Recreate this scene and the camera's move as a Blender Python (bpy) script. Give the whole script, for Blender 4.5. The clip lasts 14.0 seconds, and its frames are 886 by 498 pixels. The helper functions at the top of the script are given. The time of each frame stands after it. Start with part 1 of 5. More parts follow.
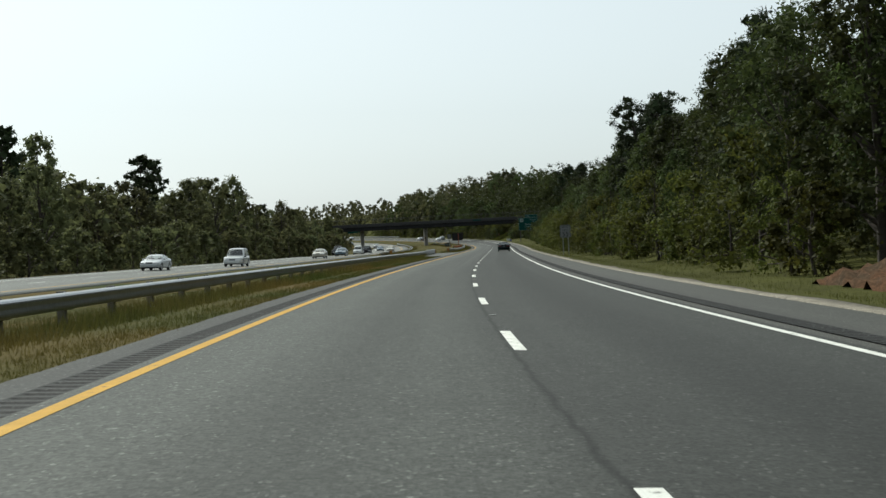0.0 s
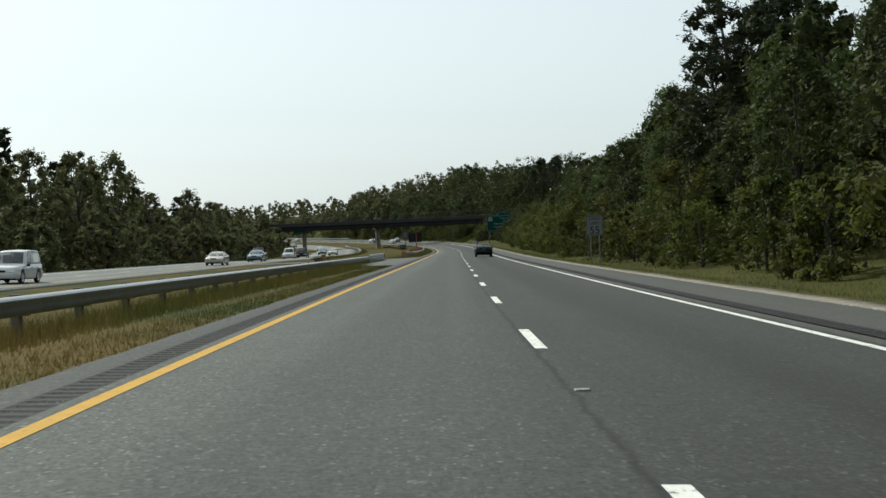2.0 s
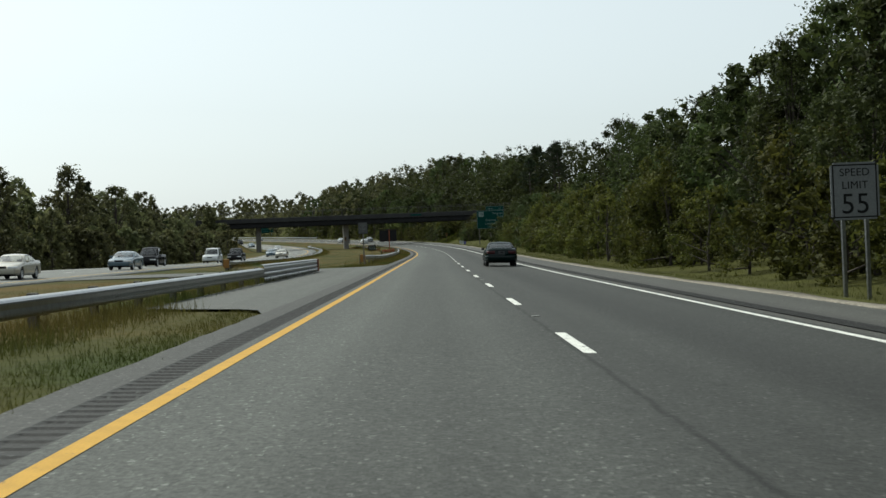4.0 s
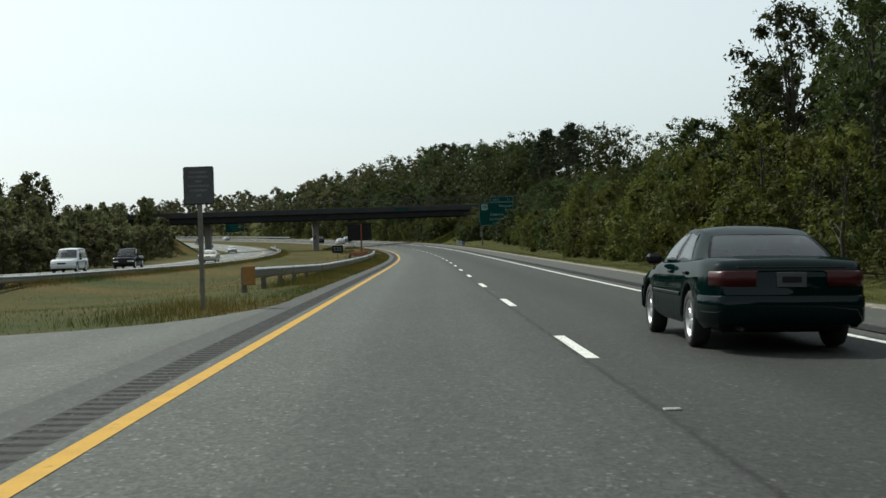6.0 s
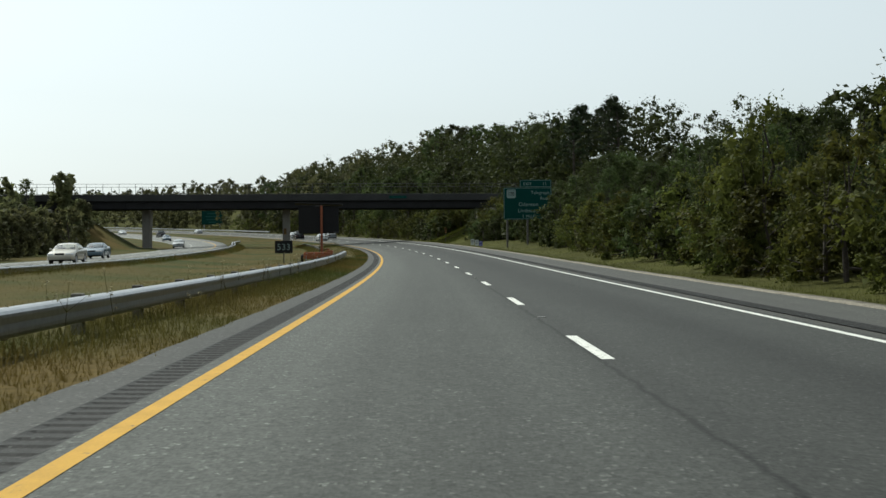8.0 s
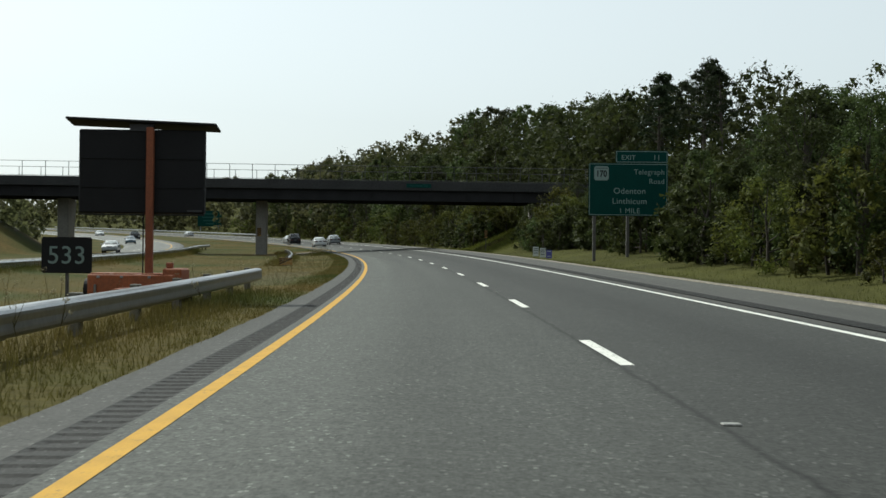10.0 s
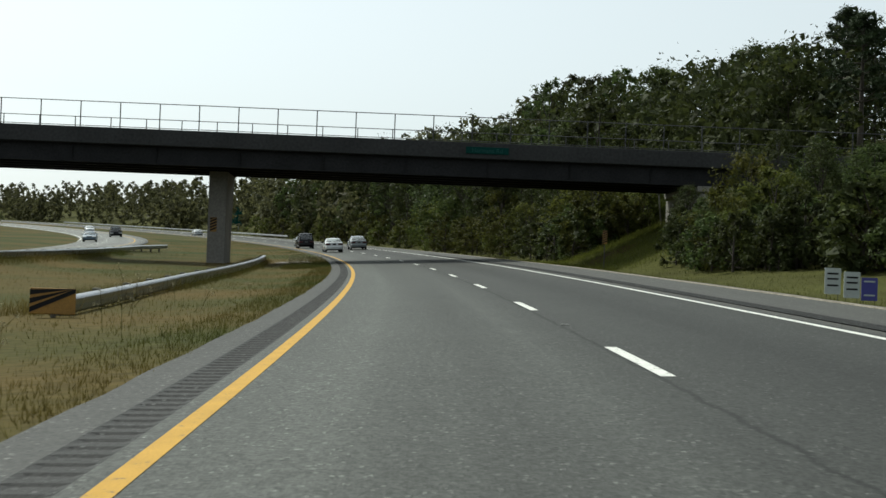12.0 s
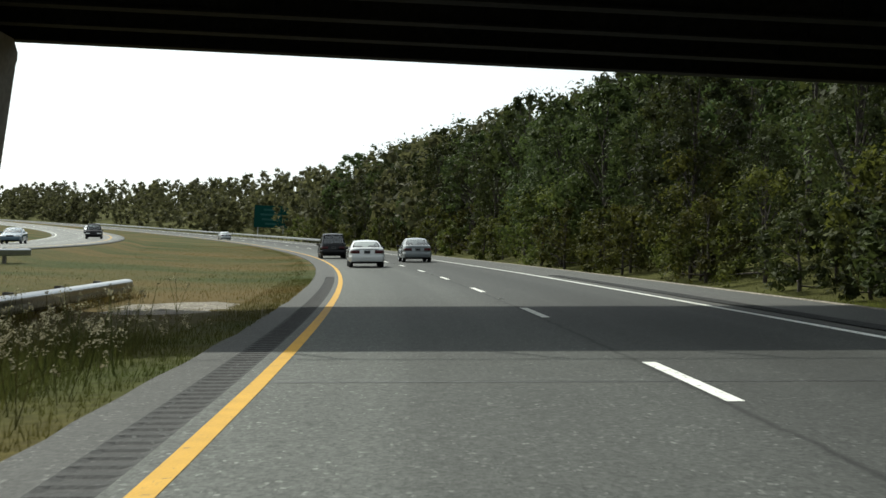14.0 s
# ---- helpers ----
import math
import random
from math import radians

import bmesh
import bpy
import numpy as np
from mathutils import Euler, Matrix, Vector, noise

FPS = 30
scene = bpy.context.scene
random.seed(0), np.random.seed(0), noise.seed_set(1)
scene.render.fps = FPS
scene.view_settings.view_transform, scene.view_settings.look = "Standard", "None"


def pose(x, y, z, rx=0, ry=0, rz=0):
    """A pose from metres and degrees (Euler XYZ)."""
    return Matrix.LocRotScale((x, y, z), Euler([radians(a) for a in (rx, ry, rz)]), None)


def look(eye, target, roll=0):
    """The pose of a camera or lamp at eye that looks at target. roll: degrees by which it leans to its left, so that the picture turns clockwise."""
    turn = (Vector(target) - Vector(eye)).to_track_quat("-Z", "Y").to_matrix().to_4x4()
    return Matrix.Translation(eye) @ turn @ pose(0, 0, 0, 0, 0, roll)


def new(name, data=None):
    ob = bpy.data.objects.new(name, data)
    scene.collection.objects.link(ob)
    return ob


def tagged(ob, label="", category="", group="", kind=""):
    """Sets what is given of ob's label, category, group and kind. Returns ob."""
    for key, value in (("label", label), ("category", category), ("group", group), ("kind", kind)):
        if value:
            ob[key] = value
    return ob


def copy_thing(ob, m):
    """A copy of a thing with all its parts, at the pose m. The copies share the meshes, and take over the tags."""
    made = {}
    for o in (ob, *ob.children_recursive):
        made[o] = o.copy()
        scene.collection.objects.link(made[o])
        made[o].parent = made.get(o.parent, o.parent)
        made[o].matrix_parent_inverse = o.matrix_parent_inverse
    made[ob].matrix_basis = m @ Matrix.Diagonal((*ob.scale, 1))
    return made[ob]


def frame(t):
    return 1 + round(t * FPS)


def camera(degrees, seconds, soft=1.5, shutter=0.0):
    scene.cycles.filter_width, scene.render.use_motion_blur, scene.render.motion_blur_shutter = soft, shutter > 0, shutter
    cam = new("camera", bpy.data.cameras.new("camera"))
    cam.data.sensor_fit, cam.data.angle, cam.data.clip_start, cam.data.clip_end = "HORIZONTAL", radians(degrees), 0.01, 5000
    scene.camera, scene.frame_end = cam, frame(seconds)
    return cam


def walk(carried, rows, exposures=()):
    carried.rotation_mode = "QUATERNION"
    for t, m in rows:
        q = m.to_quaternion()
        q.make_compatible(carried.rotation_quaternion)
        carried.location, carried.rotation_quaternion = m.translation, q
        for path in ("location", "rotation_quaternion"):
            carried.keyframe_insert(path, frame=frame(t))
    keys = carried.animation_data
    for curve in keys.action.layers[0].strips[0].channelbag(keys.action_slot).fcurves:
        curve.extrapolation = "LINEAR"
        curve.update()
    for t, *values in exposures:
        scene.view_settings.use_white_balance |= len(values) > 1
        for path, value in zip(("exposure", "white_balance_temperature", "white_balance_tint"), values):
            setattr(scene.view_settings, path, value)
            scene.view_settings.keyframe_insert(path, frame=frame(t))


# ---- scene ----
# ---- camera and walk ----
cam = camera(35.45, 14.0, shutter=0.04)
# seconds, eye, yaw, pitch, roll
ROWS = [
    (0.0, -0.805, 16.920, 1.177, -2.563, 0.016, 2.957),
    (0.5, -0.249, 32.413, 1.190, -3.152, 0.120, 2.882),
    (1.0, 0.447, 47.632, 1.209, -3.649, 0.059, 2.859),
    (1.5, 1.313, 62.445, 1.231, -3.979, 0.135, 2.612),
    (2.0, 2.183, 77.783, 1.266, -4.395, 0.057, 2.623),
    (2.5, 3.156, 93.106, 1.306, -4.722, 0.174, 2.281),
    (3.0, 4.234, 108.471, 1.349, -4.992, 0.074, 2.418),
    (5.5, 10.417, 185.265, 1.552, -5.704, 0.079, 1.937),
    (6.0, 11.739, 200.592, 1.602, -5.740, 0.117, 1.937),
    (6.5, 13.060, 215.934, 1.655, -5.725, 0.177, 1.683),
    (7.0, 14.335, 231.163, 1.717, -5.692, 0.139, 1.138),
    (7.5, 15.609, 246.305, 1.787, -5.645, 0.046, 0.897),
    (8.0, 16.924, 261.580, 1.862, -5.712, 0.134, 0.435),
    (10.5, 22.783, 338.208, 2.392, -4.254, 0.626, -0.932),
    (11.0, 23.619, 353.726, 2.570, -3.790, 0.715, -1.211),
    (11.5, 24.287, 369.088, 2.763, -3.106, 0.688, -1.344),
    (12.0, 24.715, 384.705, 2.971, -2.570, 0.787, -2.091),
    (12.5, 24.980, 400.374, 3.192, -1.946, 0.853, -2.173),
    (13.0, 25.037, 416.043, 3.422, -1.235, 0.910, -2.575),
    (13.5, 24.913, 431.694, 3.659, -0.486, 0.871, -2.568),
    (14.0, 24.581, 447.459, 3.906, 0.460, 1.056, -2.877),
]
walk(cam, [(t, pose(x, y, z, 90 + pitch, roll, yaw)) for t, x, y, z, yaw, pitch, roll in ROWS],
     exposures=[(0.0, -0.15, 6250, 1.0), (10.5, -0.15, 6250, 1.0), (13.2, -0.1, 6300, 1.0), (14.0, 0.15, 6350, 2.0)])

# ---- light ----
SUN_EL, SUN_LEFT = radians(46), radians(37)
to_sun = Vector((-math.sin(SUN_LEFT) * math.cos(SUN_EL), math.cos(SUN_LEFT) * math.cos(SUN_EL), math.sin(SUN_EL)))
world = bpy.data.worlds.new("world")
scene.world = world
world.use_nodes = True
wn = world.node_tree.nodes
sky = wn.new("ShaderNodeTexSky")
sky.sky_type, sky.sun_disc = "NISHITA", False
sky.sun_elevation, sky.sun_rotation = SUN_EL, -SUN_LEFT
sky.dust_density, sky.air_density, sky.ozone_density = 2.5, 1.0, 2.0
haze = wn.new("ShaderNodeHueSaturation")
haze.inputs["Saturation"].default_value = 0.3
world.node_tree.links.new(sky.outputs[0], haze.inputs["Color"])
# an even bright haze over the whole sky
veil = wn.new("ShaderNodeMix")
veil.data_type = "RGBA"
veil.inputs["Factor"].default_value = 0.36
veil.inputs["B"].default_value = (7.1, 7.55, 7.85, 1)
world.node_tree.links.new(haze.outputs[0], veil.inputs["A"])
world.node_tree.links.new(veil.outputs["Result"], wn["Background"].inputs[0])
wn["Background"].inputs[1].default_value = 0.144
sun = new("sun", bpy.data.lights.new("sun", "SUN"))
sun.data.energy, sun.data.angle, sun.data.color = 4.6, radians(0.8), (1.0, 0.95, 0.86)
sun.matrix_world = look(to_sun * 100, (0, 0, 0))

# ---- materials ----


def mat(name, color, rough=0.8, metal=0.0, spec=0.5, vary=0.25, scale=1.5, fine=40.0, bump=0.0, island=0.0, objvar=0.0, second=None, uv=False, leaf=0.0, coat=0.0, relief=0.02):
    """A surface with colour variation at a coarse and a fine scale, and relief."""
    m = bpy.data.materials.new(name)
    m.use_nodes = True
    nt = m.node_tree
    n, l = nt.nodes, nt.links
    bs = n["Principled BSDF"]
    bs.inputs["Roughness"].default_value = rough
    bs.inputs["Metallic"].default_value = metal
    bs.inputs["Specular IOR Level"].default_value = spec
    bs.inputs["Coat Weight"].default_value = coat
    bs.inputs["Coat Roughness"].default_value = 0.03
    co = n.new("ShaderNodeTexCoord").outputs["UV" if uv else "Object"]
    big, small = n.new("ShaderNodeTexNoise"), n.new("ShaderNodeTexNoise")
    for node, sc, det in ((big, scale, 4.0), (small, fine, 3.0)):
        node.inputs["Scale"].default_value, node.inputs["Detail"].default_value = sc, det
        l.new(co, node.inputs["Vector"])
    mix = n.new("ShaderNodeMix")
    mix.data_type = "RGBA"
    a = [c for c in color]
    b = list(second) if second else [c * (1 - vary) for c in color]
    mix.inputs["A"].default_value, mix.inputs["B"].default_value = (*a, 1), (*b, 1)
    ramp = n.new("ShaderNodeMapRange")
    ramp.inputs["From Min"].default_value, ramp.inputs["From Max"].default_value = 0.35, 0.65
    l.new(big.outputs["Fac"], ramp.inputs["Value"])
    l.new(ramp.outputs["Result"], mix.inputs["Factor"])
    hsv = n.new("ShaderNodeHueSaturation")
    l.new(mix.outputs["Result"], hsv.inputs["Color"])
    val = n.new("ShaderNodeMapRange")
    val.inputs["From Min"].default_value, val.inputs["From Max"].default_value = 0.3, 0.7
    val.inputs["To Min"].default_value, val.inputs["To Max"].default_value = 1 - vary, 1 + vary
    l.new(small.outputs["Fac"], val.inputs["Value"])
    last = val.outputs["Result"]
    for amount, sock in ((island, "island"), (objvar, "object")):
        if amount:
            src = n.new("ShaderNodeNewGeometry").outputs["Random Per Island"] if sock == "island" else n.new("ShaderNodeObjectInfo").outputs["Random"]
            r = n.new("ShaderNodeMapRange")
            r.inputs["To Min"].default_value, r.inputs["To Max"].default_value = 1 - amount, 1 + amount
            l.new(src, r.inputs["Value"])
            mul = n.new("ShaderNodeMath")
            mul.operation = "MULTIPLY"
            l.new(last, mul.inputs[0])
            l.new(r.outputs["Result"], mul.inputs[1])
            last = mul.outputs[0]
            if sock == "object":
                h = n.new("ShaderNodeMapRange")
                h.inputs["To Min"].default_value, h.inputs["To Max"].default_value = 0.475, 0.52
                l.new(src, h.inputs["Value"])
                l.new(h.outputs["Result"], hsv.inputs["Hue"])
    l.new(last, hsv.inputs["Value"])
    l.new(hsv.outputs["Color"], bs.inputs["Base Color"])
    if bump:
        bp = n.new("ShaderNodeBump")
        bp.inputs["Strength"].default_value, bp.inputs["Distance"].default_value = bump, relief
        l.new(small.outputs["Fac"], bp.inputs["Height"])
        l.new(bp.outputs["Normal"], bs.inputs["Normal"])
    if leaf:
        tr, ms = n.new("ShaderNodeBsdfTranslucent"), n.new("ShaderNodeMixShader")
        ms.inputs["Fac"].default_value = leaf
        l.new(hsv.outputs["Color"], tr.inputs["Color"])
        l.new(bs.outputs[0], ms.inputs[1])
        l.new(tr.outputs[0], ms.inputs[2])
        l.new(ms.outputs[0], n["Material Output"].inputs["Surface"])
    return m


def asphalt(name, color, tracks=0.0, speck=0.55, seam=False):
    """Worn asphalt in road coordinates: stones, long stains, wheel tracks and a joint beside the lane line."""
    m = mat(name, color, rough=0.78, spec=0.17, vary=0.07, scale=0.35, fine=5.0, uv=True)
    nt = m.node_tree
    n, l = nt.nodes, nt.links
    bs = n["Principled BSDF"]
    base = bs.inputs["Base Color"].links[0].from_socket
    uvs = n.new("ShaderNodeTexCoord").outputs["UV"]
    stone = n.new("ShaderNodeTexVoronoi")
    stone.inputs["Scale"].default_value = 42.0
    l.new(uvs, stone.inputs["Vector"])
    grain = n.new("ShaderNodeMapRange")
    grain.inputs["From Max"].default_value = 1.0
    grain.inputs["To Min"].default_value, grain.inputs["To Max"].default_value = 1 - speck, 1 + speck
    sep = n.new("ShaderNodeSeparateColor")
    l.new(stone.outputs["Color"], sep.inputs[0])
    l.new(sep.outputs[0], grain.inputs["Value"])
    # scattered pale stones
    pale = n.new("ShaderNodeMapRange")
    pale.inputs["From Min"].default_value, pale.inputs["From Max"].default_value = 0.966, 0.975
    pale.inputs["To Min"].default_value, pale.inputs["To Max"].default_value = 1.0, 2.4
    l.new(sep.outputs[1], pale.inputs["Value"])

    def math_node(op, a, b):
        q = n.new("ShaderNodeMath")
        q.operation = op
        for k, v in enumerate((a, b)):
            if isinstance(v, (int, float)):
                q.inputs[k].default_value = v
            elif v is not None:
                l.new(v, q.inputs[k])
        return q.outputs[0]

    fac = math_node("MULTIPLY", grain.outputs["Result"], pale.outputs["Result"])
    # long streaks along the road
    mp = n.new("ShaderNodeMapping")
    mp.inputs["Scale"].default_value = (1.6, 0.02, 1)
    l.new(uvs, mp.inputs["Vector"])
    st = n.new("ShaderNodeTexNoise")
    st.inputs["Scale"].default_value, st.inputs["Detail"].default_value = 1.0, 5.0
    l.new(mp.outputs[0], st.inputs["Vector"])
    srange = n.new("ShaderNodeMapRange")
    srange.inputs["From Min"].default_value, srange.inputs["From Max"].default_value = 0.3, 0.7
    srange.inputs["To Min"].default_value, srange.inputs["To Max"].default_value = 0.88, 1.1
    l.new(st.outputs["Fac"], srange.inputs["Value"])
    fac = math_node("MULTIPLY", fac, srange.outputs["Result"])
    xyz = n.new("ShaderNodeSeparateXYZ")
    l.new(uvs, xyz.inputs[0])
    if tracks:
        # oil-darkened middle of each lane
        w = math_node("COSINE", math_node("MULTIPLY", math_node("SUBTRACT", xyz.outputs[0], 1.83), 2 * math.pi / 3.66), None)
        fac = math_node("MULTIPLY", fac, math_node("SUBTRACT", 1.0, math_node("MULTIPLY", math_node("MAXIMUM", w, 0.0), tracks)))
    if seam:
        # outer lane painted darker, ramped for the sun's sheen that fades to the right
        lane = n.new("ShaderNodeMapRange")
        lane.inputs["From Min"].default_value, lane.inputs["From Max"].default_value = -1.9, 0.1
        lane.inputs["To Min"].default_value, lane.inputs["To Max"].default_value = 1.0, 0.50
        l.new(xyz.outputs[0], lane.inputs["Value"])
        fac = math_node("MULTIPLY", fac, lane.outputs["Result"])
        wob = n.new("ShaderNodeTexNoise")
        wob.inputs["Scale"].default_value, wob.inputs["Detail"].default_value = 1.3, 6.0
        l.new(uvs, wob.inputs["Vector"])
        off = math_node("ADD", xyz.outputs[0], math_node("MULTIPLY", math_node("SUBTRACT", wob.outputs["Fac"], 0.5), 0.16))
        d = math_node("ABSOLUTE", math_node("ADD", off, 0.09), None)
        line = n.new("ShaderNodeMapRange")
        line.inputs["From Min"].default_value, line.inputs["From Max"].default_value = 0.006, 0.05
        line.inputs["To Min"].default_value, line.inputs["To Max"].default_value = 0.45, 1.0
        l.new(d, line.inputs["Value"])
        fac = math_node("MULTIPLY", fac, line.outputs["Result"])
    sc = n.new("ShaderNodeVectorMath")
    sc.operation = "SCALE"
    l.new(base, sc.inputs[0])
    l.new(fac, sc.inputs["Scale"])
    l.new(sc.outputs["Vector"], bs.inputs["Base Color"])
    bp = n.new("ShaderNodeBump")
    bp.inputs["Strength"].default_value, bp.inputs["Distance"].default_value = 0.35, 0.008
    l.new(stone.outputs["Distance"], bp.inputs["Height"])
    l.new(bp.outputs["Normal"], bs.inputs["Normal"])
    return m


M_ROAD = asphalt("asphalt", (0.070, 0.073, 0.066), speck=0.42, tracks=0.27, seam=True)
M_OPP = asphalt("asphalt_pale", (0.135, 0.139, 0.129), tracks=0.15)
M_SHOULDER = asphalt("asphalt_shoulder", (0.052, 0.052, 0.048), speck=0.3)
M_OUTER = asphalt("asphalt_outer_shoulder", (0.060, 0.060, 0.054), speck=0.3)
M_CROSS = asphalt("asphalt_crossover", (0.075, 0.077, 0.070), speck=0.3)
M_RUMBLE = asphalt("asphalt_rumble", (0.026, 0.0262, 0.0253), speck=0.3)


def worn_paint(name, color, chips):
    """Road paint that has chipped away to the asphalt in places."""
    m = mat(name, color, rough=0.75, spec=0.2, vary=0.14, scale=3, fine=60, uv=True)
    n, l = m.node_tree.nodes, m.node_tree.links
    bs = n["Principled BSDF"]
    base = bs.inputs["Base Color"].links[0].from_socket
    nz = n.new("ShaderNodeTexNoise")
    nz.inputs["Scale"].default_value, nz.inputs["Detail"].default_value, nz.inputs["Roughness"].default_value = 9.0, 7.0, 0.72
    l.new(n.new("ShaderNodeTexCoord").outputs["UV"], nz.inputs["Vector"])
    cut = n.new("ShaderNodeMapRange")
    cut.inputs["From Min"].default_value, cut.inputs["From Max"].default_value = chips, chips + 0.05
    l.new(nz.outputs["Fac"], cut.inputs["Value"])
    mx = n.new("ShaderNodeMix")
    mx.data_type = "RGBA"
    mx.inputs["B"].default_value = (0.06, 0.06, 0.055, 1)
    l.new(cut.outputs["Result"], mx.inputs["Factor"])
    l.new(base, mx.inputs["A"])
    l.new(mx.outputs["Result"], bs.inputs["Base Color"])
    return m


M_WHITE = worn_paint("white_road_paint", (0.66, 0.66, 0.61), 0.565)
M_YELLOW = worn_paint("yellow_road_paint", (0.47, 0.265, 0.028), 0.60)
M_GRAVEL = mat("gravel", (0.25, 0.225, 0.18), spec=0.1, vary=0.5, scale=4, fine=26, bump=0.6)
M_GROUND = mat("grassy_ground", (0.087, 0.063, 0.022), spec=0.04, rough=0.95, vary=0.25, scale=0.09, fine=5.0, bump=0.4, second=(0.036, 0.046, 0.013))
M_VERGE = mat("verge_ground", (0.062, 0.064, 0.018), spec=0.04, rough=0.95, vary=0.3, scale=0.2, fine=5.0, bump=0.4, second=(0.046, 0.046, 0.014))
M_VERGEGRASS = mat("verge_blades", (0.078, 0.080, 0.022), rough=0.85, spec=0.05, vary=0.2, scale=0.2, fine=1.0, island=0.25, leaf=0.4, second=(0.055, 0.060, 0.015))
M_GRASS = mat("grass_blades", (0.106, 0.079, 0.024), rough=0.85, spec=0.05, vary=0.12, scale=0.09, fine=1.0, island=0.18, leaf=0.4, second=(0.047, 0.062, 0.016))
M_GALV = mat("galvanised_steel", (0.27, 0.28, 0.29), rough=0.32, metal=0.95, spec=0.25, vary=0.15, scale=0.8, fine=9)
M_POST = mat("weathered_post", (0.13, 0.12, 0.10), rough=0.85, vary=0.3, scale=6, fine=40, objvar=0.25)
M_DARKCONCRETE = mat("dark_concrete", (0.043, 0.043, 0.043), rough=0.9, spec=0.1, vary=0.22, scale=0.4, fine=6, bump=0.3)
# embankment blades, brightened in colour for the sun on that slope
M_LITGRASS = mat("sunlit_grass", (0.125, 0.135, 0.026), rough=0.8, spec=0.1, vary=0.2, scale=0.6, fine=3.0, island=0.3, leaf=0.45, second=(0.085, 0.10, 0.02))
M_DRYGRASS = mat("bleached_grass", (0.30, 0.27, 0.17), rough=0.8, spec=0.15, vary=0.2, scale=0.3, fine=2.0, island=0.3, leaf=0.25)
M_SOIL = mat("red_brown_soil", (0.075, 0.040, 0.022), rough=0.95, spec=0.05, vary=0.4, scale=1.2, fine=9, bump=0.8, second=(0.055, 0.038, 0.024))
M_CONCRETE = mat("weathered_concrete", (0.21, 0.197, 0.172), rough=0.9, vary=0.18, scale=0.5, fine=7, bump=0.3)
M_GIRDER = mat("dark_painted_steel", (0.023, 0.023, 0.024), rough=0.8, spec=0.1, vary=0.25, scale=0.7, fine=8)
M_DARKMETAL = mat("dark_metal", (0.035, 0.035, 0.038), rough=0.6, metal=0.3, vary=0.15, scale=3, fine=30)
M_SIGNGREEN = mat("sign_green", (0.002, 0.036, 0.030), rough=0.6, spec=0.08, vary=0.1, scale=1.2, fine=12)
M_SIGNWHITE = mat("sign_white", (0.42, 0.45, 0.44), rough=0.45, vary=0.08, scale=2, fine=20)
# white lettering darkened in colour for the shade on backlit signs
M_SIGNTEXT = mat("shaded_sign_lettering", (0.19, 0.25, 0.235), rough=0.6, spec=0.1, vary=0.1, scale=2, fine=20)
# white face with its backlit shade put into the colour
M_NOTICE = mat("shaded_white_face", (0.075, 0.078, 0.08), rough=0.6, spec=0.2, vary=0.12, scale=2, fine=20)
# reflective sheeting, greyer than white to carry the sign's backlit shade
M_SHEETING = mat("shaded_reflective_sheeting", (0.17, 0.18, 0.185), rough=0.5, spec=0.3, vary=0.12, scale=2, fine=20)
M_FADED = mat("faded_lettering", (0.11, 0.115, 0.11), rough=0.6, vary=0.2, scale=3, fine=20)
# dimmer still: the name board's shade put into the lettering colour
M_DIMTEXT = mat("dim_sign_lettering", (0.02, 0.075, 0.068), rough=0.6, spec=0.1, vary=0.15, scale=3, fine=20)
M_SIGNPOST = mat("dark_sign_post", (0.07, 0.065, 0.058), rough=0.8, vary=0.25, scale=2, fine=20)
M_SIGNBLACK = mat("sign_black", (0.014, 0.014, 0.015), rough=0.65, spec=0.12, vary=0.15)
M_ORANGE = mat("safety_orange", (0.27, 0.068, 0.016), rough=0.55, vary=0.2, scale=3, fine=30)
M_RUST = mat("faded_rust_orange", (0.19, 0.05, 0.016), rough=0.7, vary=0.25, scale=3, fine=30)
M_BARK = mat("bark", (0.050, 0.040, 0.031), rough=0.95, vary=0.35, scale=3, fine=22, bump=0.6, objvar=0.2)
LEAF_A, LEAF_B = (0.056, 0.070, 0.020), (0.033, 0.045, 0.015)
NEEDLE_A, NEEDLE_B = (0.030, 0.043, 0.018), (0.022, 0.033, 0.014)
LIME_A, LIME_B = (0.076, 0.080, 0.017), (0.042, 0.050, 0.012)


def foliage(name, a, b, objvar, leaf):
    return mat(name, a, rough=0.7, spec=0.12, vary=0.38, scale=0.3, fine=0.9, island=0.16, objvar=objvar, leaf=leaf, second=b)


M_LEAF = foliage("leaves", LEAF_A, LEAF_B, 0.5, 0.36)
M_NEEDLE = foliage("pine_needles", NEEDLE_A, NEEDLE_B, 0.2, 0.15)
# olive foliage, its colour paled to stand in for distance haze
M_HAZEOLIVE = foliage("haze_olive_leaves", (0.108, 0.113, 0.050), (0.074, 0.082, 0.036), 0.3, 0.48)
M_SHRUB = foliage("shrub_leaves", LIME_A, LIME_B, 0.4, 0.42)

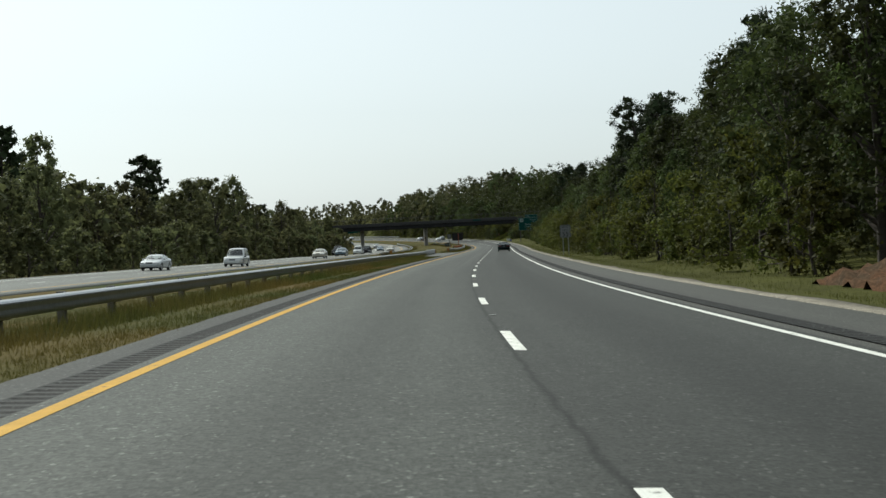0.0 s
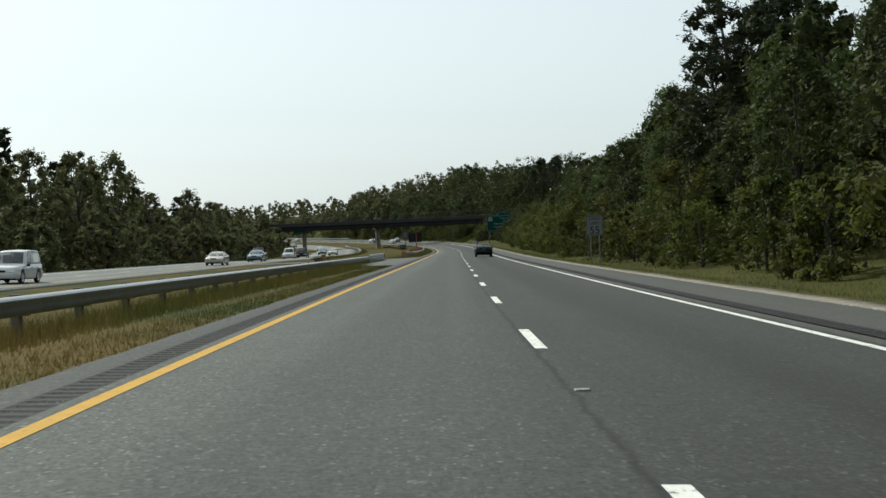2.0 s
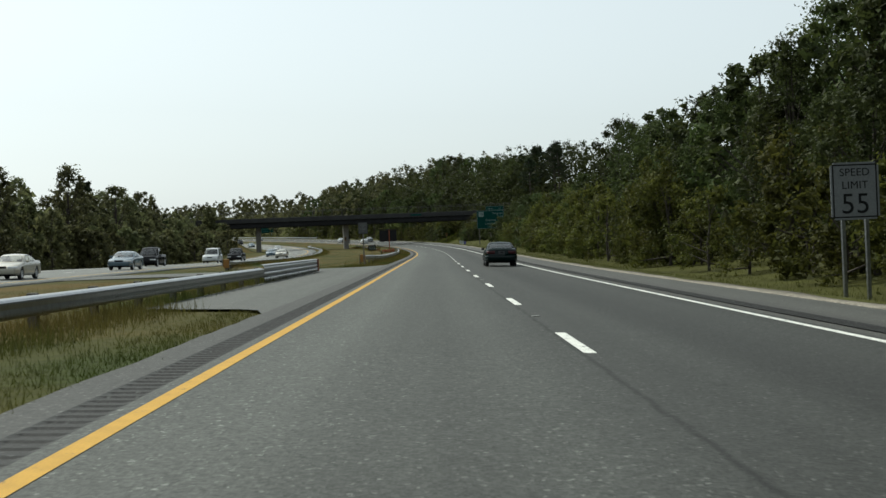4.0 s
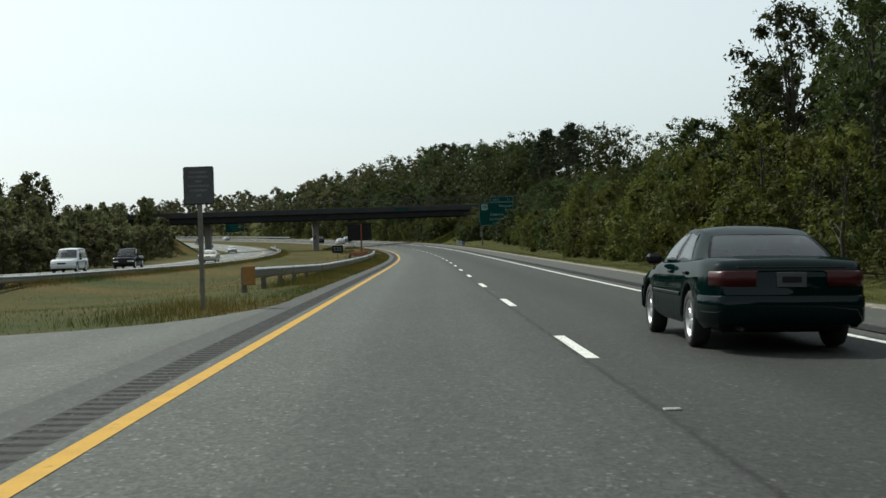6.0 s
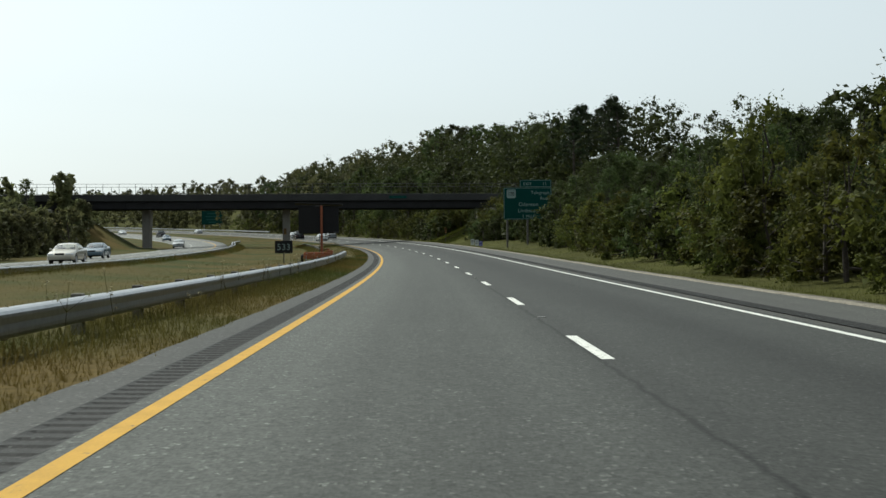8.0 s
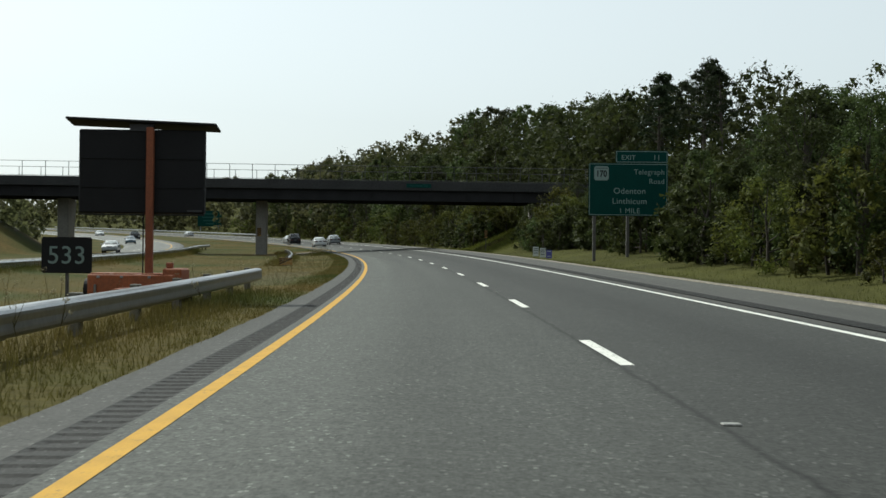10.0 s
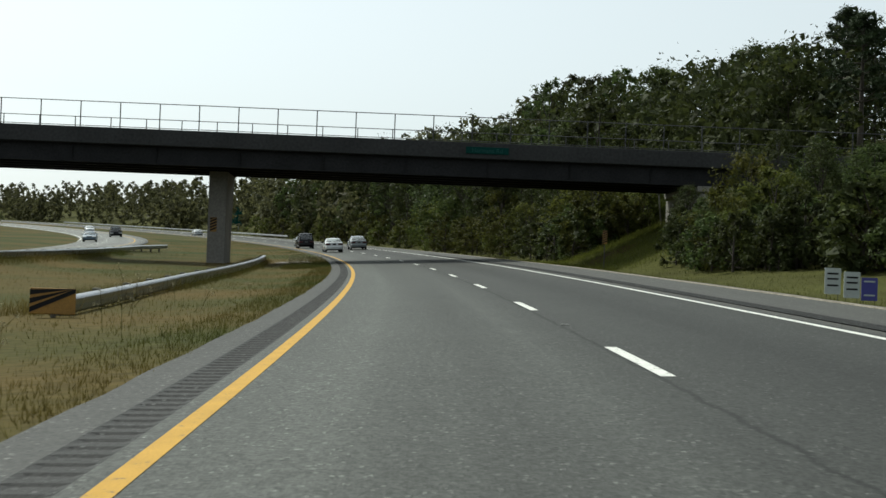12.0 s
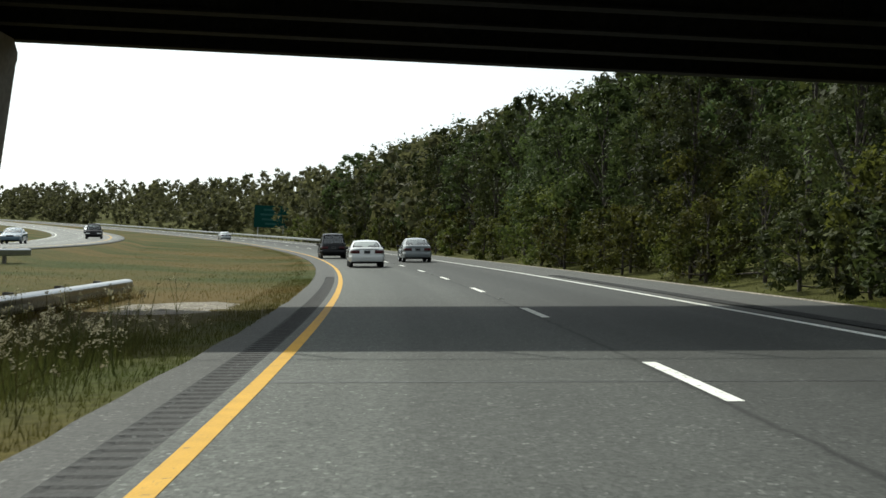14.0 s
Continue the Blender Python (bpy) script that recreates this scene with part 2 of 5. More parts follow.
# ---- road alignment: metres along, curvature (1e-4 per metre), grade, cross fall ----
ALIGN = [
    (0, -12.89, 0.0009, 0.0522),
    (50, -7.99, 0.0015, 0.0443),
    (100, -2.59, 0.0025, 0.0394),
    (150, 0.23, 0.0023, 0.0384),
    (200, -0.21, 0.0035, 0.0346),
    (250, -0.90, 0.0053, 0.0224),
    (300, 3.43, 0.0065, 0.0065),
    (350, 6.66, 0.0127, -0.0129),
    (400, 8.38, 0.0155, -0.0314),
    (450, 11.37, 0.0167, -0.0498),
    (500, 11.50, 0.0192, -0.0550),
    (600, 11.50, 0.0230, -0.0550),
    (700, 11.50, 0.0250, -0.0550),
    (900, 11.00, 0.0275, -0.0500),
    (1100, 6.00, 0.0150, -0.0200),
    (1500, 0.00, 0.0000, 0.0000),
]
_al = np.array(ALIGN)
_S = np.arange(-300.0, 1700.0, 1.0)
_K = np.interp(_S, _al[:, 0], _al[:, 1]) * 1e-4
_K[_S < -60] = 0.0
_Gr, _B = np.interp(_S, _al[:, 0], _al[:, 2]), np.interp(_S, _al[:, 0], _al[:, 3])
_TH = np.cumsum(_K)
_TH -= _TH[300] - -0.00119
_X, _Y, _Z = np.cumsum(-np.sin(_TH)), np.cumsum(np.cos(_TH)), np.cumsum(_Gr)
_X, _Y, _Z = _X - _X[300], _Y - _Y[300], _Z - _Z[300]
OPP = -26.0  # axis of the opposite carriageway
LEFT_EDGE, RIGHT_EDGE = -4.47, 6.35


def heading(s):
    return float(np.interp(s, _S, _TH))


def axis_z(s):
    return np.interp(s, _S, _Z)


def fall(s):
    return np.interp(s, _S, _B)


def smooth(a, b, x):
    t = np.clip((x - a) / (b - a), 0, 1)
    return t * t * (3 - 2 * t)


def plane_z(s, u):
    """Height of the near carriageway's surface."""
    return axis_z(s) - fall(s) * u


OPP_S, OPP_DZ = [0, 150, 240, 305, 350, 480, 620, 900], [0.2, 0.35, 0.4, 0.05, -0.2, -0.55, -0.45, -0.4]


def opp_z(s, u):
    return axis_z(s) + np.interp(s, OPP_S, OPP_DZ) - fall(s) * (u - OPP)


HILL_S = np.array([-300, 0, 120, 250, 350, 420, 480, 560, 700, 900, 1200, 1700.0])
HILL_A = np.array([3, 4, 4.5, 5, 5.2, 6.0, 12.0, 16.0, 15.5, 10, 8, 8.0])
BRIDGE_S = 471.5


def ground_z(s, u):
    """Height of the ground sheet: verge, ditch and hill to the one side, median, far verge to the other."""
    s, u = np.asarray(s, float), np.asarray(u, float)
    z0 = axis_z(s)
    # right
    edge = plane_z(s, RIGHT_EDGE)
    right = edge - 0.05 - 0.35 * smooth(7.0, 10.0, u) + 0.3 * smooth(11, 15, u)
    right = right + np.interp(s, HILL_S, HILL_A) * smooth(11.0, 62.0, u) ** 0.9
    # left
    pl = plane_z(s, u)
    med = z0 - 0.15 + 0.13 * (1 - smooth(360, 390, s)) + 0.1 * (1 - smooth(160, 178, s)) + np.minimum(0, fall(s) * 6) - 0.35 * np.exp(-((u + 13.5) / 4.0) ** 2)
    k = np.clip((LEFT_EDGE - u) / 2.6, 0, 1)
    # level ground under the paved crossover
    cross = smooth(152, 162, s) * (1 - smooth(229, 238, s))
    across = plane_z(s, LEFT_EDGE) + (opp_z(s, -20.6) - plane_z(s, LEFT_EDGE)) * np.clip((LEFT_EDGE - u) / 15.9, 0, 1)
    left = pl * (1 - k) + med * k
    left = left * (1 - cross) + (across - 0.05) * cross - 0.035 * np.exp(-np.clip(LEFT_EDGE - u, 0, 9) / 0.35)
    k2 = np.clip((-18.0 - u) / 2.6, 0, 1)
    left = left * (1 - k2) + opp_z(s, u) * k2
    far = opp_z(s, -32.0) - 0.3 + 0.02 * (-33.0 - u)
    k3 = np.clip((-31.6 - u) / 2.0, 0, 1)
    left = left * (1 - k3) + far * k3
    z = np.where(u >= RIGHT_EDGE, right, np.where(u <= LEFT_EDGE, left, pl))
    # the bridge's embankments
    ds = np.abs(s - BRIDGE_S)
    bump = np.clip(1 - np.maximum(ds - 6, 0) / 14.0, 0, 1)
    ramp_r = np.clip(u - 9.9, 0, 9.0) * 0.455
    ramp_l = np.clip((-33.5 - u) / 9.0, 0, 1) * 5.4
    z = np.maximum(z, z0 + np.maximum(ramp_r, ramp_l) * bump - 0.6)
    under = ((u > LEFT_EDGE + 0.05) & (u < RIGHT_EDGE - 0.05)) | ((u < -20.6) & (u > -31.4))
    return z - np.where(under, 0.08, 0.0)


def P(s, u, z=None, dz=0.0):
    """World place from road coordinates; on the ground sheet if z is not given."""
    th = np.interp(s, _S, _TH)
    zz = ground_z(s, u) if z is None else z
    return np.stack(np.broadcast_arrays(np.interp(s, _S, _X) + u * np.cos(th), np.interp(s, _S, _Y) + u * np.sin(th), zz + dz), -1)


def at_road(s, u, turn=0.0, dz=0.0, z=None):
    """Pose of a thing that stands at road coordinates, its y axis along the road."""
    x, y, zz = P(s, u, z, dz)
    return pose(x, y, zz, 0, 0, math.degrees(heading(s)) + turn)


# ---- mesh helpers ----


def mesh_of(name, verts, faces, material, smooth_shade=False, uvs=None):
    me = bpy.data.meshes.new(name)
    me.from_pydata([tuple(v) for v in verts], [], [tuple(int(i) for i in f) for f in faces])
    if material:
        me.materials.append(material)
    if uvs is not None:
        lay = me.uv_layers.new(name="UVMap")
        idx = np.empty(len(me.loops), int)
        me.loops.foreach_get("vertex_index", idx)
        lay.data.foreach_set("uv", np.asarray(uvs, float)[idx].ravel())
    if smooth_shade:
        me.polygons.foreach_set("use_smooth", np.ones(len(me.polygons), bool))
    me.update()
    return me


def part(name, data, material, parent, label=""):
    """Links a bmesh or a mesh as one object under a thing or a part."""
    if isinstance(data, bmesh.types.BMesh):
        me = bpy.data.meshes.new(name)
        data.to_mesh(me)
        data.free()
        me.materials.append(material)
    else:
        me = data
    ob = new(name, me)
    ob.parent = parent
    if label:
        tagged(ob, label)
    return ob


def thing(name, m, label, category, group="", kind=""):
    ob = new(name)
    ob.empty_display_size = 0.3
    ob.matrix_world = m
    return tagged(ob, label, category, group, kind)


def box_bm(sx, sy, sz, at=(0, 0, 0), bevel=0.0, bm=None, rot=None):
    """A box centred in x and y, standing on z = at[2]."""
    own = bmesh.new()
    bmesh.ops.create_cube(own, size=1.0)
    bmesh.ops.scale(own, vec=(sx, sy, sz), verts=own.verts)
    if bevel:
        bmesh.ops.bevel(own, geom=own.edges[:], offset=bevel, segments=1, affect="EDGES")
    bmesh.ops.translate(own, vec=(0, 0, sz / 2), verts=own.verts)
    if rot is not None:
        bmesh.ops.transform(own, matrix=rot, verts=own.verts)
    bmesh.ops.translate(own, vec=at, verts=own.verts)
    if bm is None:
        return own
    tmp = bpy.data.meshes.new("tmp")
    own.to_mesh(tmp)
    own.free()
    bm.from_mesh(tmp)
    bpy.data.meshes.remove(tmp)
    return bm


def tube_bm(a, b, r, seg=8, bm=None):
    """A round bar from a to b."""
    bm = bm or bmesh.new()
    a, b = Vector(a), Vector(b)
    d = b - a
    q = d.to_track_quat("Z", "Y").to_matrix().to_4x4()
    bmesh.ops.create_cone(bm, cap_ends=True, segments=seg, radius1=r, radius2=r, depth=d.length, matrix=Matrix.Translation((a + b) / 2) @ q)
    return bm


def ribbon(name, s_list, u_list, zfun, material, dz=0.0, skirt=0.0, smooth_shade=True):
    """A strip of surface along the road between cross positions."""
    s_list, u_list = np.asarray(s_list, float), list(u_list)
    cols, n = [], len(s_list)
    us = list(u_list)
    drops = [0.0] * len(us)
    if skirt:
        us, drops = [us[0]] + us + [us[-1]], [skirt] + drops + [skirt]
    for u, dr in zip(us, drops):
        uu = u(s_list) if callable(u) else np.full(n, float(u))
        cols.append((P(s_list, uu, zfun(s_list, uu), dz - dr), np.stack([uu, s_list], -1)))
    verts = np.concatenate([c[0] for c in cols])
    uvs = np.concatenate([c[1] for c in cols])
    faces = [(j * n + i, (j + 1) * n + i, (j + 1) * n + i + 1, j * n + i + 1) for j in range(len(us) - 1) for i in range(n - 1)]
    return mesh_of(name, verts, faces, material, smooth_shade, uvs)


def structure(name, me, label, category):
    return tagged(new(name, me), label, category, kind="structure")


# ---- ground, carriageways, markings ----
_gs = np.concatenate([np.arange(-290, -60, 20), np.arange(-60, 640, 4), np.arange(640, 1100, 12), np.arange(1100, 1690, 40)])
_gu = np.concatenate([np.arange(-560, -120, 40), np.arange(-120, -34, 8), np.arange(-34, -18, 1.0), np.arange(-18, -8, 1.0), np.arange(-8, -4.8, 0.4), [LEFT_EDGE - 0.1, LEFT_EDGE, LEFT_EDGE + 0.1],
                      np.arange(-4, 6, 2.0), [RIGHT_EDGE - 0.1, RIGHT_EDGE], np.arange(6.6, 20, 0.7), np.arange(20, 80, 4), np.arange(80, 700, 40)])
SS_, UU_ = np.meshgrid(_gs, _gu, indexing="ij")
_v = P(SS_.ravel(), UU_.ravel())
_v[:, 2] += 0.10 * np.array([noise.noise((x * 0.13, y * 0.13, 0)) for x, y in _v[:, :2]]) * np.clip((np.abs(UU_.ravel() + 13) - 7) / 6, 0.35, 1) * ((UU_.ravel() < -5.5) & (UU_.ravel() > -19.5) | (UU_.ravel() > 8) | (UU_.ravel() < -34))
_m = len(_gu)
_f = [(i * _m + j, i * _m + j + 1, (i + 1) * _m + j + 1, (i + 1) * _m + j) for i in range(len(_gs) - 1) for j in range(_m - 1)]
ground = structure("ground", mesh_of("ground", _v, _f, M_GROUND, True), "dry late-summer grass ground of verge, median and wooded hill", "ground")
ground.data.materials.append(M_VERGE)
ground.data.polygons.foreach_set("material_index", np.array([1 if _gu[f[0] % _m] > 6 else 0 for f in _f]))

S_MAIN = np.arange(-120, 1000, 4.0)
road = structure("road", ribbon("road", S_MAIN, [-3.82, 3.86], plane_z, M_ROAD), "grey worn two-lane asphalt carriageway with a dark centre joint", "road")
right_shoulder = structure("pavement", ribbon("shoulder", S_MAIN, [3.86, RIGHT_EDGE], plane_z, M_OUTER, skirt=0.05, smooth_shade=False), "dark asphalt breakdown shoulder beside the travel lane", "shoulder")
left_shoulder = structure("pavement", ribbon("shoulder", np.arange(-120, 1000, 0.8), [lambda s: LEFT_EDGE - 0.09 - 0.018 * np.sin(s * 0.83) * np.sin(s * 0.31 + 1) - 0.014 * np.sin(s * 2.1 + 2 * np.sin(s * 0.4)), -4.16], plane_z, M_SHOULDER, skirt=0.05, smooth_shade=False), "narrow asphalt inner shoulder next to the median grass", "shoulder")
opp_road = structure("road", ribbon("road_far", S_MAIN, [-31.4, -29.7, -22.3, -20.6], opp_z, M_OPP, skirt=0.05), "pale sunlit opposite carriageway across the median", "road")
part("edge_line", ribbon("edge_line", S_MAIN, [3.57, 3.71], plane_z, M_WHITE, 0.004), M_WHITE, road, "solid white painted edge line")
part("edge_line", ribbon("yellow_line", S_MAIN, [-3.69, -3.55], plane_z, M_YELLOW, 0.004), M_YELLOW, road, "solid yellow painted median line")
part("edge_line", ribbon("edge_line_far", S_MAIN, [-29.8, -29.66], opp_z, M_WHITE, 0.006), M_WHITE, opp_road, "solid white painted edge line")
part("edge_line", ribbon("yellow_line_far", S_MAIN, [-22.34, -22.2], opp_z, M_YELLOW, 0.006), M_YELLOW, opp_road, "solid yellow painted line")
gravel_edge = structure("trim", ribbon("gravel_edge", np.arange(-120, 700, 1.0), [lambda s: 6.30 + 0 * s, lambda s: 6.62 + 0.12 * np.sin(s * 0.9) * np.sin(s * 0.37), lambda s: 6.95 + 0.2 * np.sin(s * 0.51 + 1) * np.sin(s * 0.23)],
                                     lambda s, u: plane_z(s, RIGHT_EDGE) + 0.02 - 0.05 * (u - 6.3), M_GRAVEL, skirt=0.1), "pale loose gravel strip along the shoulder", "gravel")

# rumble strips: grooves ground across the shoulders
def rumble_strip(u0, u1, parent, rise=0.0):
    n = np.arange(-20, 500, 0.3)
    rs = np.stack([n, n + 0.10, n + 0.13, n + 0.27], -1).ravel()
    rd = np.tile([0.0, 0.0, -0.014, -0.014], len(n))
    cols = ((u0, 0), (u0 + 0.06, 1), (u1 - 0.06, 1), (u1, 0))
    vv = np.concatenate([P(rs, np.full(len(rs), u), plane_z(rs, u), rise) + np.stack([0 * rd, 0 * rd, rd * w], -1) for u, w in cols])
    uv = np.concatenate([np.stack([np.full(len(rs), u), rs], -1) for u, w in cols])
    k = len(rs)
    me = mesh_of("rumble", vv, [(j * k + i, (j + 1) * k + i, (j + 1) * k + i + 1, j * k + i + 1) for j in range(3) for i in range(k - 1)], M_RUMBLE, False, uv)
    tagged(part("rumble_strip", me, M_RUMBLE, parent, "ground-in rumble strip grooves"), kind="stuff")


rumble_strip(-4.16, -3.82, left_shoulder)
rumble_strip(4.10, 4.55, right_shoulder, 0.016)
for a, b in ((-120, -20), (500 - 0.03, 1000)):
    part("shoulder_strip", ribbon("shoulder_strip", np.linspace(a, b, 80), [-4.16, -3.82], plane_z, M_SHOULDER), M_SHOULDER, left_shoulder)

DASH0, CYCLE, DASH_LEN = 35.468, 12.192, 3.50
for i in range(-4, 60):
    s1 = DASH0 + CYCLE * i
    part("lane_dash", ribbon("lane_dash", np.linspace(s1 - DASH_LEN, s1, 4), [-0.07, 0.07], plane_z, M_WHITE, 0.004), M_WHITE, road, "white painted lane dash")
for i in range(0, 70):
    s1 = DASH0 - 300 + CYCLE * i + 300
    if s1 < 900:
        part("lane_dash", ribbon("lane_dash_far", np.linspace(s1, s1 + 3, 3), [OPP - 0.07, OPP + 0.07], opp_z, M_WHITE, 0.006), M_WHITE, opp_road, "white painted lane dash")
M_MARKER = mat("worn_lane_marker", (0.28, 0.28, 0.26), rough=0.6, spec=0.2, vary=0.3, fine=60)
# raised reflective markers between every second pair of dashes, and a tarred joint across both lanes
for i in range(-2, 44, 2):
    s1 = DASH0 + CYCLE * (i + 0.35)
    part("lane_marker", box_bm(0.12, 0.10, 0.015, (0, 0, 0), 0.006), M_MARKER, road, "low white reflective lane marker").matrix_world = at_road(s1, 0.0, 0, 0.0, float(plane_z(s1, 0)))
M_TAR = mat("tar_joint", (0.022, 0.022, 0.022), rough=0.5, vary=0.2)
part("tar_joint", ribbon("tar_joint", [460.2, 460.26], np.linspace(-3.5, 6.2, 12), plane_z, M_TAR, 0.003), M_TAR, road, "thin tarred joint across the lanes")
# paved emergency crossover through the median
# its start runs along the guardrail, its end sweeps back to the shoulder
CROSS_U = [-20.7, -16.0, -12.0, -9.0, -7.6, -7.5, -6.6, -5.8, -5.2, -4.8, LEFT_EDGE - 0.02]
CROSS_A = [209.5, 209.5, 209.5, 209.5, 209.5, 167.5, 166.5, 165.8, 165.2, 164.4, 162.5]
CROSS_B = [219.5, 219.5, 219.5, 219.5, 220.0, 220.1, 220.9, 222.2, 224.0, 226.3, 229.0]


def crossover_mesh():
    rows = np.linspace(0, 1, 14)
    sv = np.concatenate([a + (b - a) * rows for a, b in zip(CROSS_A, CROSS_B)])
    uv = np.repeat(CROSS_U, len(rows))
    n = len(rows)
    z = plane_z(sv, LEFT_EDGE) + (opp_z(sv, -20.6) - plane_z(sv, LEFT_EDGE)) * (LEFT_EDGE - uv) / 15.9
    faces = [(j * n + i, (j + 1) * n + i, (j + 1) * n + i + 1, j * n + i + 1) for j in range(len(CROSS_U) - 1) for i in range(n - 1)]
    return mesh_of("crossover", P(sv, uv, z), faces, M_CROSS, False, np.stack([uv, sv], -1))


crossover = structure("pavement", crossover_mesh(), "paved emergency crossover through the grass median", "pavement")

# ---- guardrails ----
M_BOARD = mat("orange_reflective_sheet", (0.27, 0.125, 0.018), rough=0.5, vary=0.2, scale=4, fine=30)
W_PROFILE = [(0.035, 0.0), (0.065, 0.015), (0.078, 0.05), (0.078, 0.09), (0.074, 0.125), (0.071, 0.155), (0.074, 0.185), (0.079, 0.225), (0.077, 0.258), (0.055, 0.290), (0.0, 0.308), (-0.09, 0.312)]


def rail_post_mesh(name, h):
    bm = box_bm(0.15, 0.2, h + 0.3, (0, 0, -0.3), 0.012)
    box_bm(0.14, 0.16, 0.32, (0.14, 0, h - 0.36), 0.01, bm)
    me = bpy.data.meshes.new(name)
    bm.to_mesh(me)
    bm.free()
    me.materials.append(M_POST)
    return me


POST_MESH = rail_post_mesh("guardrail_post", 0.62)


def guardrail(s0, s1, ufun, zfun, face, label, thrie_from=None, start_cap=False, end_cap=False):
    """A steel beam rail on posts. face = 1: the beam is on the far side of the posts, towards larger u."""
    root = thing("guardrail", Matrix.Identity(4), label, "guardrail", "median guardrails")
    ss = np.arange(s0 + 0.3, s1, 3.81)

    def beam(name, a, b, prof, face=face):
        q = np.linspace(a, b, max(3, int((b - a) / 3)))
        verts, n = [], len(q)
        shell = [(o, z) for o, z in prof] + [(o - 0.006, z) for o, z in prof[::-1]]
        for o, z in shell:
            verts.append(P(q, ufun(q) + face * (0.20 + o), zfun(q) + z))
        k = len(shell)
        faces = [(j * n + i, ((j + 1) % k) * n + i, ((j + 1) % k) * n + i + 1, j * n + i + 1) for j in range(k) for i in range(n - 1)]
        part(name, mesh_of(name, np.concatenate(verts), faces, M_GALV), M_GALV, root)

    if face == 0:
        beam("beam", s0, s1, W_PROFILE, -1)
        beam("beam", s0, s1, W_PROFILE, 1)
    elif thrie_from:
        beam("beam", s0, thrie_from, W_PROFILE)
        beam("beam", thrie_from, s1, [(o, z + 0.19 * k - 0.2) for k in range(3) for o, z in ((0.01, 0.0), (0.06, 0.03), (0.08, 0.08), (0.08, 0.12), (0.06, 0.165))] + [(0.05, 0.40), (0.0, 0.425), (-0.09, 0.43)])
        part("end_plate", box_bm(0.05, 0.5, 0.62, (0, 0, 0), 0.01), M_RUST, root, "rust-stained end plate").matrix_world = at_road(s1 - 0.3, float(ufun(np.array(s1))) + 0.30, 0, 0, float(zfun(np.array(s1))) - 0.19)
    else:
        beam("beam", s0, s1, W_PROFILE)
    for s in ss:
        p = new("post", POST_MESH)
        p.parent = root
        x, y, z = P(s, float(ufun(np.array(s))), float(zfun(np.array(s))))
        p.matrix_world = pose(x, y, z - 0.28, 0, 0, math.degrees(heading(s)) + (0 if face > 0 else 180))
    for flag, s, lab in ((start_cap, s0, "orange reflective end board"), (end_cap, s1, "")):
        if flag:
            x, y, z = P(s, float(ufun(np.array(s))) + face * 0.2, float(zfun(np.array(s))))
            e = part("end_board", box_bm(0.38, 0.06, 0.58, (0, 0, -0.2), 0.02), M_BOARD, root, "orange reflective end board")
            e.matrix_world = pose(x, y, z, 0, 0, math.degrees(heading(s)))
    return root


guardrail(-60, 209.5, lambda s: np.interp(s, [-60, 150, 209], [-8.1, -8.0, -7.7]), lambda s: axis_z(s) + 0.37, 1, "galvanised steel beam guardrail on dark posts in the median grass", thrie_from=188)
guardrail(242, 361.5, lambda s: np.interp(s, [242, 262, 361], [-7.05, -6.35, -6.38]), lambda s: axis_z(s) + np.interp(s, [242, 262, 280, 361], [0.40, 0.23, 0.20, 0.12]), 1, "galvanised steel beam guardrail with an orange end board", start_cap=True)
guardrail(411, 483, lambda s: np.interp(s, [411, 430, 483], [-8.6, -9.0, -8.9]), lambda s: axis_z(s) - 0.42, 1, "galvanised steel beam guardrail beside the bridge pier")
guardrail(231, 512, lambda s: np.interp(s, [231, 250, 264, 480, 500, 512], [-15.3, -18.2, -19.6, -19.6, -19.0, -17.5]), lambda s: opp_z(s, -20.6) + np.interp(s, [231, 264], [0.24, -0.02]), 0, "galvanised steel beam guardrail along the opposite carriageway", start_cap=True)
guardrail(640, 880, lambda s: 7.6 + 0 * s, lambda s: plane_z(s, 7.0) + 0.3, -1, "distant galvanised guardrail along the outer curve")

# ---- overpass bridge, across the road at BRIDGE_S ----
BX, BY = 26.0, 468.4     # axis crossing, near face
BW = 9.9                 # width
B_LEFT, B_RIGHT = -62.0, 50.0
B_SOFFIT, B_DECK, B_TOP = 8.58, 9.92, 10.65
bridge = thing("overpass_bridge", pose(BX, BY, 0, 0, 0, 0.4), "weathered concrete and dark steel girder overpass with a pedestrian fence", "bridge")
span, mid = B_RIGHT - B_LEFT, (B_RIGHT + B_LEFT) / 2
part("deck", box_bm(span, BW - 0.7, 0.28, (mid, BW / 2, B_DECK - 0.26)), M_CONCRETE, bridge, "concrete deck slab")
for i in range(5):
    gy = 0.5 + i * (BW - 1.0) / 4
    bm = box_bm(span, 0.03, B_DECK - 0.25 - B_SOFFIT, (mid, gy, B_SOFFIT))
    box_bm(span, 0.42, 0.05, (mid, gy, B_SOFFIT - 0.02), 0, bm)
    box_bm(span, 0.36, 0.04, (mid, gy, B_DECK - 0.30), 0, bm)
    for k in range(int(span / 5)):
        box_bm(0.02, 0.30, B_DECK - 0.3 - B_SOFFIT - 0.06, (B_LEFT + 2 + 5 * k, gy, B_SOFFIT + 0.04), 0, bm)
    part("girder", bm, M_GIRDER, bridge, "dark steel plate girder")
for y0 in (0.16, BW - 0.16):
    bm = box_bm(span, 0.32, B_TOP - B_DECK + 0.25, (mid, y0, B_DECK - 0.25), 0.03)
    part("parapet", bm, M_DARKCONCRETE, bridge, "dark concrete parapet")
